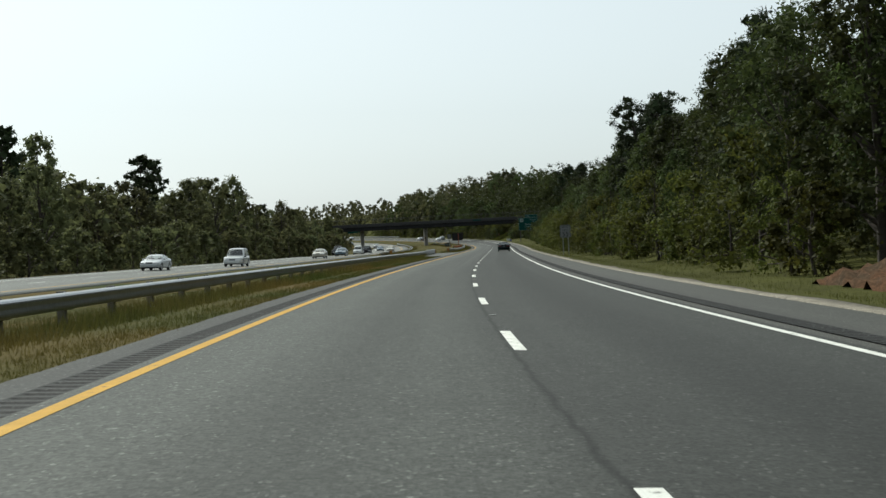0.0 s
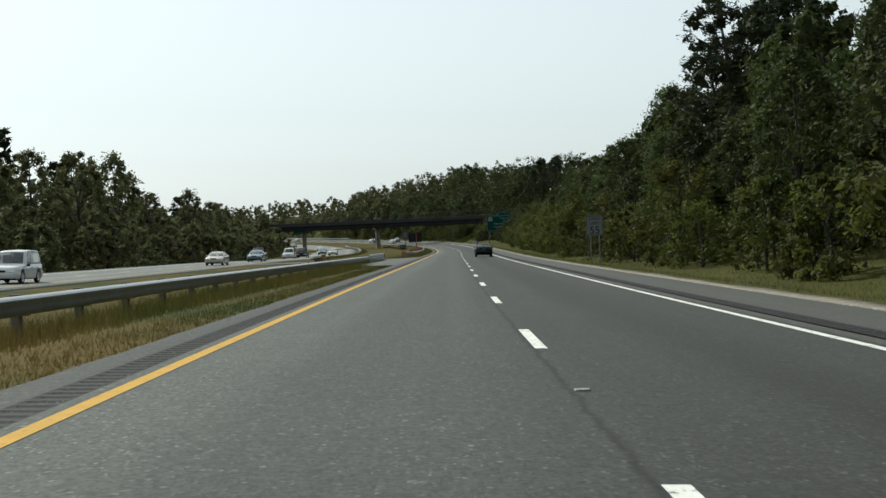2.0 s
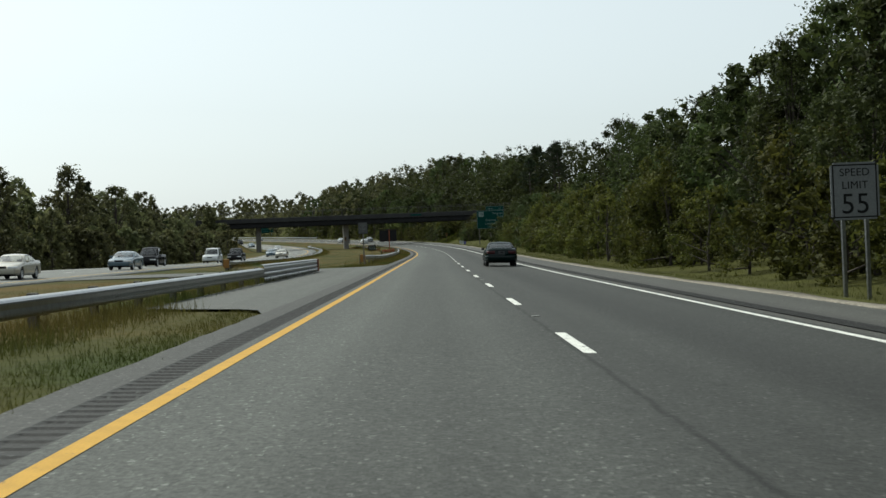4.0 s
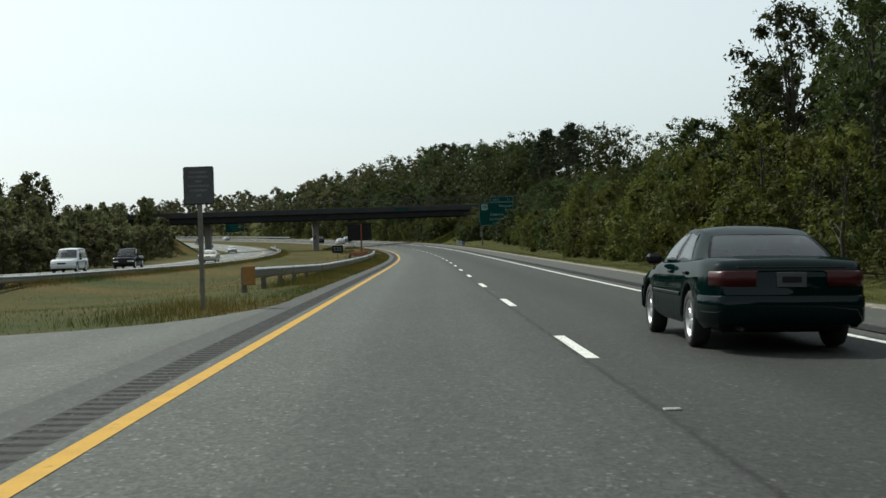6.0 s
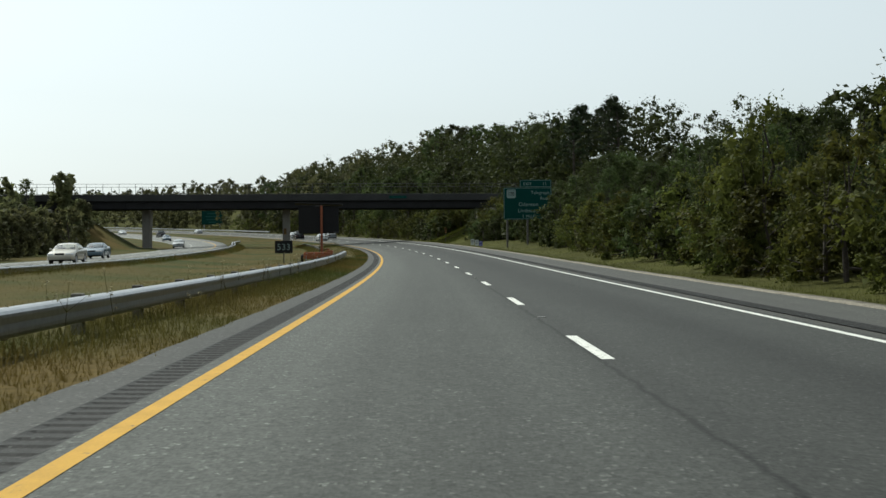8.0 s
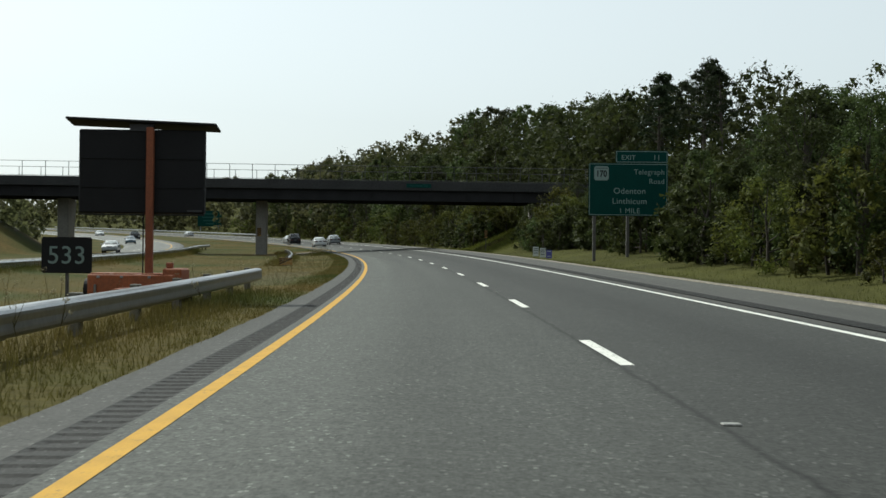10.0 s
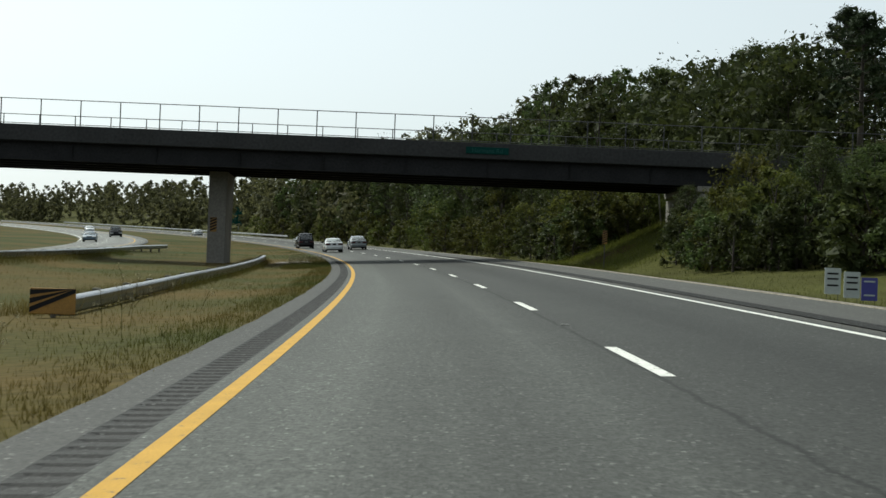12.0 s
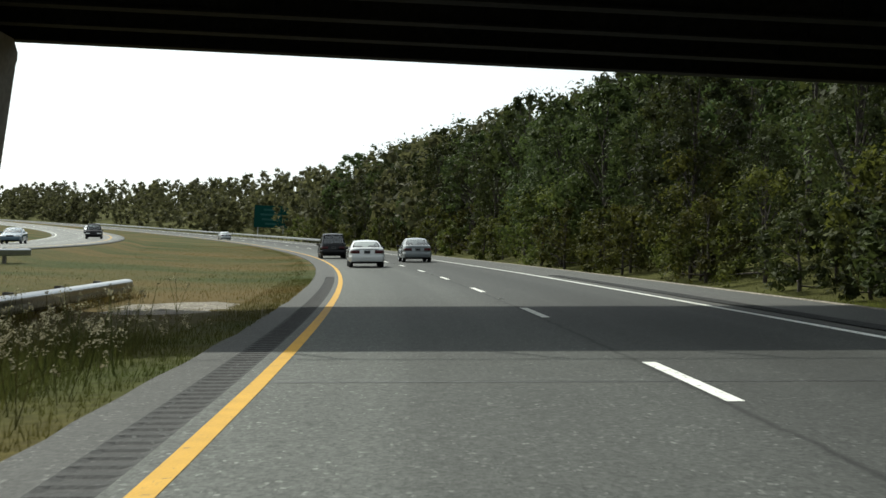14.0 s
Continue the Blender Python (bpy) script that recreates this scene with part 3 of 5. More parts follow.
for y0 in (0.16, BW - 0.16):
    for i in range(int(span / 2.35)):
        x0 = B_LEFT + 2.35 * i + 0.15
        part("fence_post", tube_bm((x0, y0, B_TOP), (x0, y0, B_TOP + 1.56), 0.035, 6), M_DARKMETAL, bridge)
    for z, r in ((1.54, 0.026), (0.08, 0.02)):
        part("fence_rail", tube_bm((B_LEFT, y0, B_TOP + z), (B_RIGHT, y0, B_TOP + z), r, 6), M_DARKMETAL, bridge)


def pier(px, base):
    """A wall pier whose far end widens under the girders, with a recessed panel in each long face."""
    bm = bmesh.new()
    h = B_SOFFIT - 0.02 - base
    rings = []
    for f, y1 in ((0.0, 8.4), (0.55, 8.7), (0.93, 9.45), (0.965, 9.45), (1.0, 9.1)):
        rings.append([bm.verts.new((x, y, base + h * f)) for x, y in ((-0.58, 4.6), (0.58, 4.6), (0.58, y1), (-0.58, y1))])
    for a, b in zip(rings, rings[1:]):
        for i in range(4):
            f = bm.faces.new((a[i], a[(i + 1) % 4], b[(i + 1) % 4], b[i]))
    bm.faces.new(rings[-1])
    bm.normal_update()
    sides = [f for f in bm.faces if abs(f.normal.x) > 0.9 and f.calc_area() > 5]
    bmesh.ops.inset_region(bm, faces=sides, thickness=0.55, depth=0.0)
    for f in sides:
        bmesh.ops.translate(bm, vec=(-0.06 if f.normal.x > 0 else 0.06, 0, 0), verts=f.verts)
    bmesh.ops.bevel(bm, geom=[e for e in bm.edges if e.calc_length() > 2 and abs(e.verts[0].co.z - e.verts[1].co.z) > 2], offset=0.05, segments=1, affect="EDGES")
    p = part("pier", bm, M_CONCRETE, bridge, "grey concrete wall pier with recessed panels and flared end")
    p.matrix_basis = Matrix.Translation((px, 0, 0)) @ Matrix.Rotation(radians(0.5), 4, "Z")
    return p


p1 = pier(-11.68, 1.6)
pier(-32.6, 1.6)
# yellow and black hazard board on the near end of the pier
M_HAZARD = mat("hazard_yellow", (0.27, 0.14, 0.02), rough=0.5, vary=0.15, scale=5)


def hazard_board(parent, name, w, h, m):
    b = part(name, box_bm(w, 0.03, h, (0, 0, 0), 0.01), M_HAZARD, parent, "yellow board with black diagonal stripes")
    b.matrix_basis = m
    n = max(3, int(h / (w * 0.42)))
    for i in range(n):
        z = h * (i + 0.15) / n
        bm = bmesh.new()
        t = h * 0.62 / n
        q = [bm.verts.new(v) for v in ((-w / 2, -0.022, z), (w / 2, -0.022, min(z + w * 0.45, h)), (w / 2, -0.022, min(z + w * 0.45 + t, h)), (-w / 2, -0.022, min(z + t, h)))]
        bm.faces.new(q)
        part("stripe", bm, M_SIGNBLACK, b)
    return b


hazard_board(p1, "hazard_board", 0.42, 0.92, pose(-0.2, 4.57, 4.74))
bm = box_bm(1.8, BW - 0.4, 3.9, (18.9, BW / 2, 4.2), 0.04)
box_bm(2.2, BW - 0.2, 0.35, (19.0, BW / 2, B_SOFFIT - 0.38), 0.03, bm)
part("abutment", bm, M_CONCRETE, bridge, "concrete abutment seat")
part("abutment", box_bm(1.8, BW - 0.4, 3.2, (-46.5, BW / 2, 5.25), 0.03), M_CONCRETE, bridge, "concrete abutment seat")
# street name board hung on the near parapet
nb = part("name_board", box_bm(2.6, 0.05, 0.42, (4.9, -0.05, 9.96), 0.01), M_SIGNGREEN, bridge, "small green road name board")

# ---- signs ----


def lettering(parent, body, size, x, z, y, material, align="CENTER", squeeze=1.0, bold=0.0):
    cu = bpy.data.curves.new("lettering", "FONT")
    cu.body, cu.size, cu.align_x, cu.align_y, cu.extrude = body, size, align, "BOTTOM_BASELINE", 0.004
    cu.space_character, cu.offset = 1.05, bold
    cu.materials.append(material)
    ob = new("lettering", cu)
    ob.parent = parent
    ob.matrix_basis = pose(x, y, z, 90, 0, 0) @ Matrix.Diagonal((squeeze, 1, 1, 1))
    return ob


def sign_post(parent, x, z0, z1, y=0.12, w=0.1, material=None):
    return part("post", box_bm(w, w * 1.3, z1 - z0, (x, y, z0), 0.008), material or M_GALV, parent)


def panel(parent, name, w, h, x, z, material, label="", border=None, y=0.0, corner=0.08):
    bm = box_bm(w, 0.03, h, (x, y, z))
    bmesh.ops.bevel(bm, geom=[e for e in bm.edges if abs(e.verts[0].co.y - e.verts[1].co.y) > 0.01], offset=corner, segments=3, affect="EDGES")
    ob = part(name, bm, material, parent, label)
    if border:
        b = bmesh.new()
        for sx, sz, cx, cz in ((w - 0.1, 0.035, x, z + 0.05), (w - 0.1, 0.035, x, z + h - 0.085), (0.035, h - 0.16, x - w / 2 + 0.065, z + 0.08), (0.035, h - 0.16, x + w / 2 - 0.065, z + 0.08)):
            box_bm(sx, 0.006, sz, (cx, y - 0.018, cz), 0, b)
        part("border", b, border, ob)
    return ob


def exit_sign():
    """Green advance exit sign: with an exit number tab."""
    x, y, zg = 42.1, 416.7, 5.5
    base = 1.9
    root = thing("exit_sign", pose(x, y, base, 0, 0, -4.0), "large green highway exit sign on dark posts", "road sign")
    zp = zg - base
    w, h = 5.45, 3.62
    pan = panel(root, "panel", w, h, 0, zp, M_SIGNGREEN, "green panel with white border", M_SIGNTEXT)
    tab = panel(root, "exit_tab", 3.6, 0.86, 0.92, zp + h + 0.02, M_SIGNGREEN, "green exit number tab", M_SIGNTEXT)
    f = -0.02
    lettering(tab, "EXIT", 0.46, 0.0, zp + h + 0.24, f, M_SIGNTEXT)
    lettering(tab, "11", 0.52, 1.95, zp + h + 0.24, f, M_SIGNTEXT)
    sh = panel(pan, "route_shield", 1.0, 0.98, -1.85, zp + 2.42, M_SIGNTEXT, "white route shield", None, -0.02)
    lettering(sh, "170", 0.60, -1.85, zp + 2.68, -0.042, M_SIGNBLACK, squeeze=0.8, bold=0.018)
    part("bar", box_bm(0.84, 0.006, 0.035, (-1.85, -0.04, zp + 3.24)), M_SIGNBLACK, sh)
    lettering(pan, "Telegraph", 0.5, 2.5, zp + 2.86, f, M_SIGNTEXT, "RIGHT")
    lettering(pan, "Road", 0.5, 2.5, zp + 2.22, f, M_SIGNTEXT, "RIGHT")
    lettering(pan, "Odenton", 0.58, 0.1, zp + 1.52, f, M_SIGNTEXT)
    lettering(pan, "Linthicum", 0.58, 0.1, zp + 0.82, f, M_SIGNTEXT)
    lettering(pan, "1 MILE", 0.5, 0.1, zp + 0.18, f, M_SIGNTEXT)
    for px in (-2.3, 0.0, 2.3):
        sign_post(root, px, -1.2, zp + h - 0.2, 0.14, 0.2, M_SIGNPOST)


exit_sign()
lettering(nb, "Harmans Rd", 0.36, 4.9, 10.05, -0.078, M_DIMTEXT)


def speed_sign():
    base = float(ground_z(174.0, 9.0))
    root = thing("speed_limit_sign", pose(20.1, 172.83, base, 0, 0, -4), "white speed limit sign with a shade-darkened face, on two posts in the verge grass", "road sign")
    zp = 1.79 - base
    w, h = 1.22, 1.44
    pan = panel(root, "panel", w, h, 0, zp, M_SHEETING, "", M_SIGNBLACK)
    lettering(pan, "SPEED", 0.27, 0, zp + 1.10, -0.02, M_SIGNBLACK)
    lettering(pan, "LIMIT", 0.27, 0, zp + 0.78, -0.02, M_SIGNBLACK)
    lettering(pan, "55", 0.72, 0, zp + 0.16, -0.02, M_SIGNBLACK)
    for px in (-0.3, 0.3):
        sign_post(root, px, -0.3, zp + h - 0.1, 0.1, 0.09)


speed_sign()


def median_sign():
    """White notice at the crossover: its lines are too worn to read and stay plain bars."""
    s, u = 228.4, -6.06
    root = thing("crossover_notice_sign", at_road(s, u), "grey-white regulatory notice sign on a dark wooden post", "road sign")
    z0 = 2.09
    pan = panel(root, "panel", 0.57, 0.72, 0, z0, M_NOTICE, "", None, corner=0.02)
    panel(root, "back_plate", 0.60, 0.75, 0, z0 - 0.015, M_SIGNBLACK, "dark rim behind the sign face", None, 0.032, 0.02)
    for z, w in ((0.60, 0.36), (0.51, 0.40), (0.42, 0.14), (0.33, 0.42), (0.24, 0.34), (0.14, 0.10)):
        part("line_of_writing", box_bm(w, 0.006, 0.042, (0, -0.018, z0 + z)), M_FADED, pan)
    sign_post(root, 0, -0.3, z0 + 0.7, 0.08, 0.085, M_POST)


median_sign()


def far_sign():
    root = thing("distant_exit_sign", pose(-14.0, 735, 7.0, 0, 0, 8), "distant green guide sign on posts before the trees", "road sign")
    pan = panel(root, "panel", 7.0, 4.6, 0, 4.8, M_SIGNGREEN, "", None)
    for z, w in ((3.5, 3.2), (2.5, 4.4), (1.5, 3.8), (0.6, 2.4)):
        part("line_of_writing", box_bm(w, 0.006, 0.4, (0, -0.02, 4.8 + z)), M_DIMTEXT, pan)
    for px in (-2.6, 2.6):
        sign_post(root, px, -2, 9.2, 0.14, 0.2)


far_sign()


def embankment_marker():
    root = thing("object_marker", at_road(465.2, 11.27), "narrow black and yellow striped marker board at the embankment foot", "hazard marker")
    hazard_board(root, "board", 0.28, 0.78, pose(0, 0, 1.5))
    sign_post(root, 0, -0.4, 2.2, 0.05, 0.05, M_SIGNPOST)


embankment_marker()
pole = thing("leaning_pole", Matrix.Translation((43.95, 479.8, 5.6)), "thin grey pole leaning beside the bridge abutment", "pole")
part("shaft", tube_bm((0.15, 0, -0.6), (-0.2, 0, 3.0), 0.06), M_CONCRETE, pole)
part("cap", tube_bm((-0.2, 0, 2.98), (-0.21, 0, 3.06), 0.07), M_DARKMETAL, pole)
M_BLUE = mat("yard_sign_blue", (0.05, 0.05, 0.25), rough=0.5, vary=0.1)


def yard_sign(s, u, w, h, material, bars):
    root = thing("yard_sign", at_road(s, u, -6, 0.1), "small white printed yard sign on wire legs in the grass" if material is M_SIGNWHITE else "small blue printed yard sign on wire legs in the grass", "yard sign", "roadside yard signs")
    pan = panel(root, "panel", w, h, 0, 0.12, material, "", None, corner=0.01)
    for k, f in enumerate(bars):
        part("line_of_writing", box_bm(w * 0.7, 0.006, h * 0.07, (0, -0.018, 0.12 + h * f)), M_SIGNBLACK if material is M_SIGNWHITE else M_SIGNWHITE, pan)
    for px in (-w * 0.35, w * 0.35):
        part("leg", tube_bm((px, 0.02, -0.15), (px, 0.02, 0.3), 0.008, 5), M_DARKMETAL, root)


for k, (du, material) in enumerate(((0.0, M_SIGNWHITE), (0.55, M_SIGNWHITE), (1.05, M_BLUE))):
    yard_sign(420.2, 8.62 + du * 0.9, 0.40, 0.66 if k < 2 else 0.58, material, (0.75, 0.55, 0.3) if k < 2 else (0.8, 0.2))


def message_board():
    """Rear of a portable message board on an orange trailer, with a solar panel on top."""
    z = float(axis_z(352.0)) - 0.2
    root = thing("portable_message_board", pose(17.87, 352.0, z, 0, 0, -3), "portable message board with a dark back on an orange trailer", "message board")
    bd = part("board", box_bm(2.6, 0.22, 1.74, (0, 0, 1.92), 0.03), M_SIGNBLACK, root, "dark board back")
    for k in range(2):
        part("rib", box_bm(2.5, 0.02, 0.03, (0, -0.12, 2.45 + 0.6 * k)), M_SIGNBLACK, bd)
    part("lower_trim", box_bm(2.6, 0.04, 0.03, (0, -0.11, 1.88)), M_SIGNBLACK, bd)
    part("hinge_plate", box_bm(0.3, 0.015, 0.04, (1.1, -0.13, 1.96)), M_DARKMETAL, bd)
    part("mast", box_bm(0.15, 0.15, 3.2, (0.19, -0.20, 0.5), 0.012), M_RUST, root, "rust-orange mast")
    part("cable", tube_bm((0.05, -0.14, 0.6), (0.05, -0.14, 1.95), 0.014), M_SIGNBLACK, root, "black cable beside the mast")
    sp = part("solar_panel", box_bm(3.1, 0.75, 0.05, (0, 0, 0), 0.01), M_SIGNBLACK, root, "tilted solar panel")
    sp.matrix_basis = pose(0, 0.1, 3.76, -6, 2, 0)
    part("panel_bracket", box_bm(0.5, 0.08, 0.14, (0, -0.1, 3.63)), M_DARKMETAL, root)
    body = part("trailer_body", box_bm(1.75, 1.3, 0.42, (-0.1, 0, 0.24), 0.025), M_ORANGE, root, "flat orange trailer body")
    for x0 in (-0.75, -0.28, 0.28):
        part("lid", box_bm(0.4, 1.0, 0.025, (x0, 0, 0.66), 0.01), M_ORANGE, body, "thin orange battery lid")
        part("latch", box_bm(0.06, 0.02, 0.05, (x0, -0.66, 0.58), 0.004), M_GALV, body)
    part("end_box", box_bm(0.38, 1.1, 0.55, (0.72, 0, 0.24), 0.03), M_ORANGE, root, "orange control box")
    part("beacon_box", box_bm(0.14, 0.16, 0.12, (0.62, -0.2, 0.79), 0.015), M_RUST, root, "small rust-orange box")
    part("drawbar", box_bm(0.1, 1.5, 0.1, (-0.1, -1.3, 0.3), 0.01), M_ORANGE, root)
    for sx in (-1.0, 1.0):
        w = bmesh.new()
        bmesh.ops.create_cone(w, cap_ends=True, segments=20, radius1=0.28, radius2=0.28, depth=0.18, matrix=Matrix.Translation((sx - 0.1, 0.2, 0.28)) @ Matrix.Rotation(math.pi / 2, 4, "Y"))
        part("wheel", w, M_SIGNBLACK, root)
    for sx in (-0.8, 0.5):
        part("jack", tube_bm((sx, -0.72, 0.0), (sx, -0.72, 0.45), 0.03), M_GALV, root)


message_board()


def number_sign():
    root = thing("number_sign", at_road(356.8, -10.27, -2, 0.1), "small black sign with pale numerals on a thin post", "road sign")
    pan = panel(root, "panel", 1.2, 0.86, 0, 0.55, M_SIGNBLACK, "", None, corner=0.03)
    lettering(pan, "533", 0.60, 0, 0.78, -0.02, M_SIGNTEXT)
    sign_post(root, 0, -0.4, 1.3, 0.06, 0.07, M_SIGNPOST)


number_sign()


def end_board():
    root = thing("hazard_marker", at_road(410.3, -8.45), "striped hazard marker board at the guardrail's end", "hazard marker")
    hazard_board(root, "board", 0.8, 0.46, pose(0, 0, 0.05))
    sign_post(root, 0, -0.3, 0.5, 0.06, 0.08, M_POST)


end_board()

# ---- vehicles ----
M_GLASS = bpy.data.materials.new("car_glass")
M_GLASS.use_nodes = True
_n, _l = M_GLASS.node_tree.nodes, M_GLASS.node_tree.links
_tr, _gl, _mx, _fr = _n.new("ShaderNodeBsdfTransparent"), _n.new("ShaderNodeBsdfGlossy"), _n.new("ShaderNodeMixShader"), _n.new("ShaderNodeFresnel")
_tr.inputs["Color"].default_value = (0.52, 0.58, 0.58, 1)
_gl.inputs["Roughness"].default_value = 0.03
_fr.inputs["IOR"].default_value = 2.0
_l.new(_fr.outputs[0], _mx.inputs[0])
_l.new(_tr.outputs[0], _mx.inputs[1])
_l.new(_gl.outputs[0], _mx.inputs[2])
_l.new(_mx.outputs[0], _n["Material Output"].inputs["Surface"])
M_TYRE = mat("tyre_rubber", (0.018, 0.018, 0.018), rough=0.85, vary=0.2)
M_RIM = mat("alloy_rim", (0.55, 0.56, 0.57), rough=0.4, metal=0.6, vary=0.08)
M_TRIM = mat("black_trim", (0.010, 0.010, 0.011), rough=0.5, spec=0.15, vary=0.1)
M_SEAT = mat("grey_upholstery", (0.05, 0.05, 0.05), rough=0.9, vary=0.15)
M_RED = mat("red_lamp_lens", (0.042, 0.003, 0.004), rough=0.3, spec=0.2, vary=0.08, coat=0.12)
M_LENS = mat("clear_lamp_lens", (0.62, 0.63, 0.63), rough=0.12, metal=0.4, vary=0.05, coat=0.5)
PAINTS = {}


def paint(name, rgb, metal=0.35, spec=0.05, coat=1.0):
    if name not in PAINTS:
        PAINTS[name] = mat(name + "_paint", rgb, rough=0.55, metal=metal, spec=spec, vary=0.05, scale=1.0, fine=200, coat=coat)
    return PAINTS[name]


SEDAN = dict(L=4.72, hw=0.875, H=1.375, axle=(1.42, -1.25), r=0.315, deck=[(-2.36, 0.80), (-2.26, 0.95), (-1.75, 0.99), (-0.9, 0.965), (0.6, 0.93), (1.0, 0.92), (1.7, 0.82), (2.2, 0.70), (2.36, 0.58)],
             cab=(1.12, -1.66, 0.30, -0.95), cab_w=(0.80, 0.60), split=(1, 6, 7, 12))
SUV = dict(L=4.75, hw=0.92, H=1.80, axle=(1.40, -1.32), r=0.36, deck=[(-2.37, 0.95), (-2.3, 1.02), (-1.0, 1.03), (0.7, 1.02), (1.0, 1.0), (1.8, 0.95), (2.25, 0.85), (2.37, 0.70)],
           cab=(1.08, -2.30, 0.42, -2.08), cab_w=(0.85, 0.70), split=(1, 5, 6, 13))
PICKUP = dict(L=5.4, hw=0.96, H=1.80, axle=(1.75, -1.65), r=0.38, deck=[(-2.7, 1.0), (-2.65, 1.08), (-0.6, 1.08), (0.9, 1.05), (1.25, 1.04), (2.2, 1.0), (2.6, 0.92), (2.7, 0.75)],
              cab=(1.3, -0.85, 0.62, -0.65), cab_w=(0.87, 0.70), split=(1, 6, 7, 12))
HATCH = dict(SEDAN, L=4.4, H=1.48, deck=[(-2.2, 0.85), (-2.12, 1.0), (-1.75, 1.03), (-0.9, 0.99), (0.6, 0.95), (1.0, 0.93), (1.6, 0.84), (2.05, 0.72), (2.2, 0.6)], axle=(1.32, -1.28),
             cab=(1.1, -2.02, 0.3, -1.05))


def outward(me):
    """Turns all faces of a closed shape outwards."""
    bm = bmesh.new()
    bm.from_mesh(me)
    bmesh.ops.recalc_face_normals(bm, faces=bm.faces)
    bm.to_mesh(me)
    bm.free()
    return me


def section(k, y):
    """Half cross-section of the body at y, from the sill up to the middle of the deck."""
    half, dk, R = k["L"] / 2, np.array(k["deck"]), k["r"] + 0.065
    e = (half - abs(y)) / 0.55
    w = k["hw"] * (1 - 0.17 * max(0, 1 - e) ** 2.2)
    zd = float(np.interp(y, dk[:, 0], dk[:, 1]))
    zb = 0.24 + 0.10 * max(0, 1 - e) ** 2
    for a in k["axle"]:
        if abs(y - a) < R:
            zb = max(zb, k["r"] + math.sqrt(R * R - (y - a) ** 2))
    z2 = max(0.52, zb + 0.02)
    z3 = max(min(zd - 0.16, 0.78), z2 + 0.02)
    z4 = max(zd - 0.05, z3 + 0.01)
    return [(w * 0.93, zb), (w * 0.99, zb + 0.35 * (z2 - zb)), (w, z2), (w * 0.985, z3), (w * 0.95, z4), (w * 0.88, max(zd, z4 + 0.005)), (w * 0.5, zd + 0.02), (0, zd + 0.028)]


def body_mesh(k, material):
    """Lower body as cross-sections along its length; the lower edge lifts over the wheels."""
    half = k["L"] / 2
    ys = np.unique(np.concatenate([np.linspace(-half, half, 72), [-half + 0.02, half - 0.02, -half + 0.06, half - 0.06]]))
    rows = []
    for y in ys:
        half_pts = section(k, float(y))
        rows.append([(x, y, z) for x, z in half_pts] + [(-x, y, z) for x, z in half_pts[-2::-1]])
    n = len(rows[0])
    v = [p for r in rows for p in r]
    f = [(i * n + j, i * n + j + 1, (i + 1) * n + j + 1, (i + 1) * n + j) for i in range(len(rows) - 1) for j in range(n - 1)]
    f += [tuple(range(n))[::-1], tuple(range((len(rows) - 1) * n, len(rows) * n))]
    return outward(mesh_of("body", v, f, material, True))


def cabin_points(k):
    f0, r0, f1, r1 = k["cab"]
    w0, w1 = k["cab_w"]
    zb, zt = float(np.interp((f0 + r0) / 2, *np.array(k["deck"]).T)) - 0.03, k["H"] - 0.03

    def ring(v):
        fr, re = f0 + (f1 - f0) * v, r0 + (r1 - r0) * v
        w = w0 + (w1 - w0) * v ** 1.25
        z0 = zb + (zt - zb) * v ** 0.93
        out = []
        c, h = (fr + re) / 2, (fr - re) / 2
        rise = lambda t: z0 - 0.075 * v ** 3 * abs(t) ** 2.2
        out += [(x * w, c + h * (1 - 0.10 * abs(x) ** 2.4), rise(1) - 0.03 * v * abs(x) ** 3) for x in np.linspace(-0.88, 0.88, 9)]
        out += [(w * (1 - 0.04 * abs(y) ** 3), c + h * y, rise(y) - 0.03 * v) for y in np.linspace(0.80, -0.80, 15)]
        out += [(x * w, c - h * (1 - 0.10 * abs(x) ** 2.4), rise(1) - 0.03 * v * abs(x) ** 3) for x in np.linspace(0.88, -0.88, 9)]
        out += [(-w * (1 - 0.04 * abs(y) ** 3), c + h * y, rise(y) - 0.03 * v) for y in np.linspace(-0.80, 0.80, 15)]
        return out

    return ring


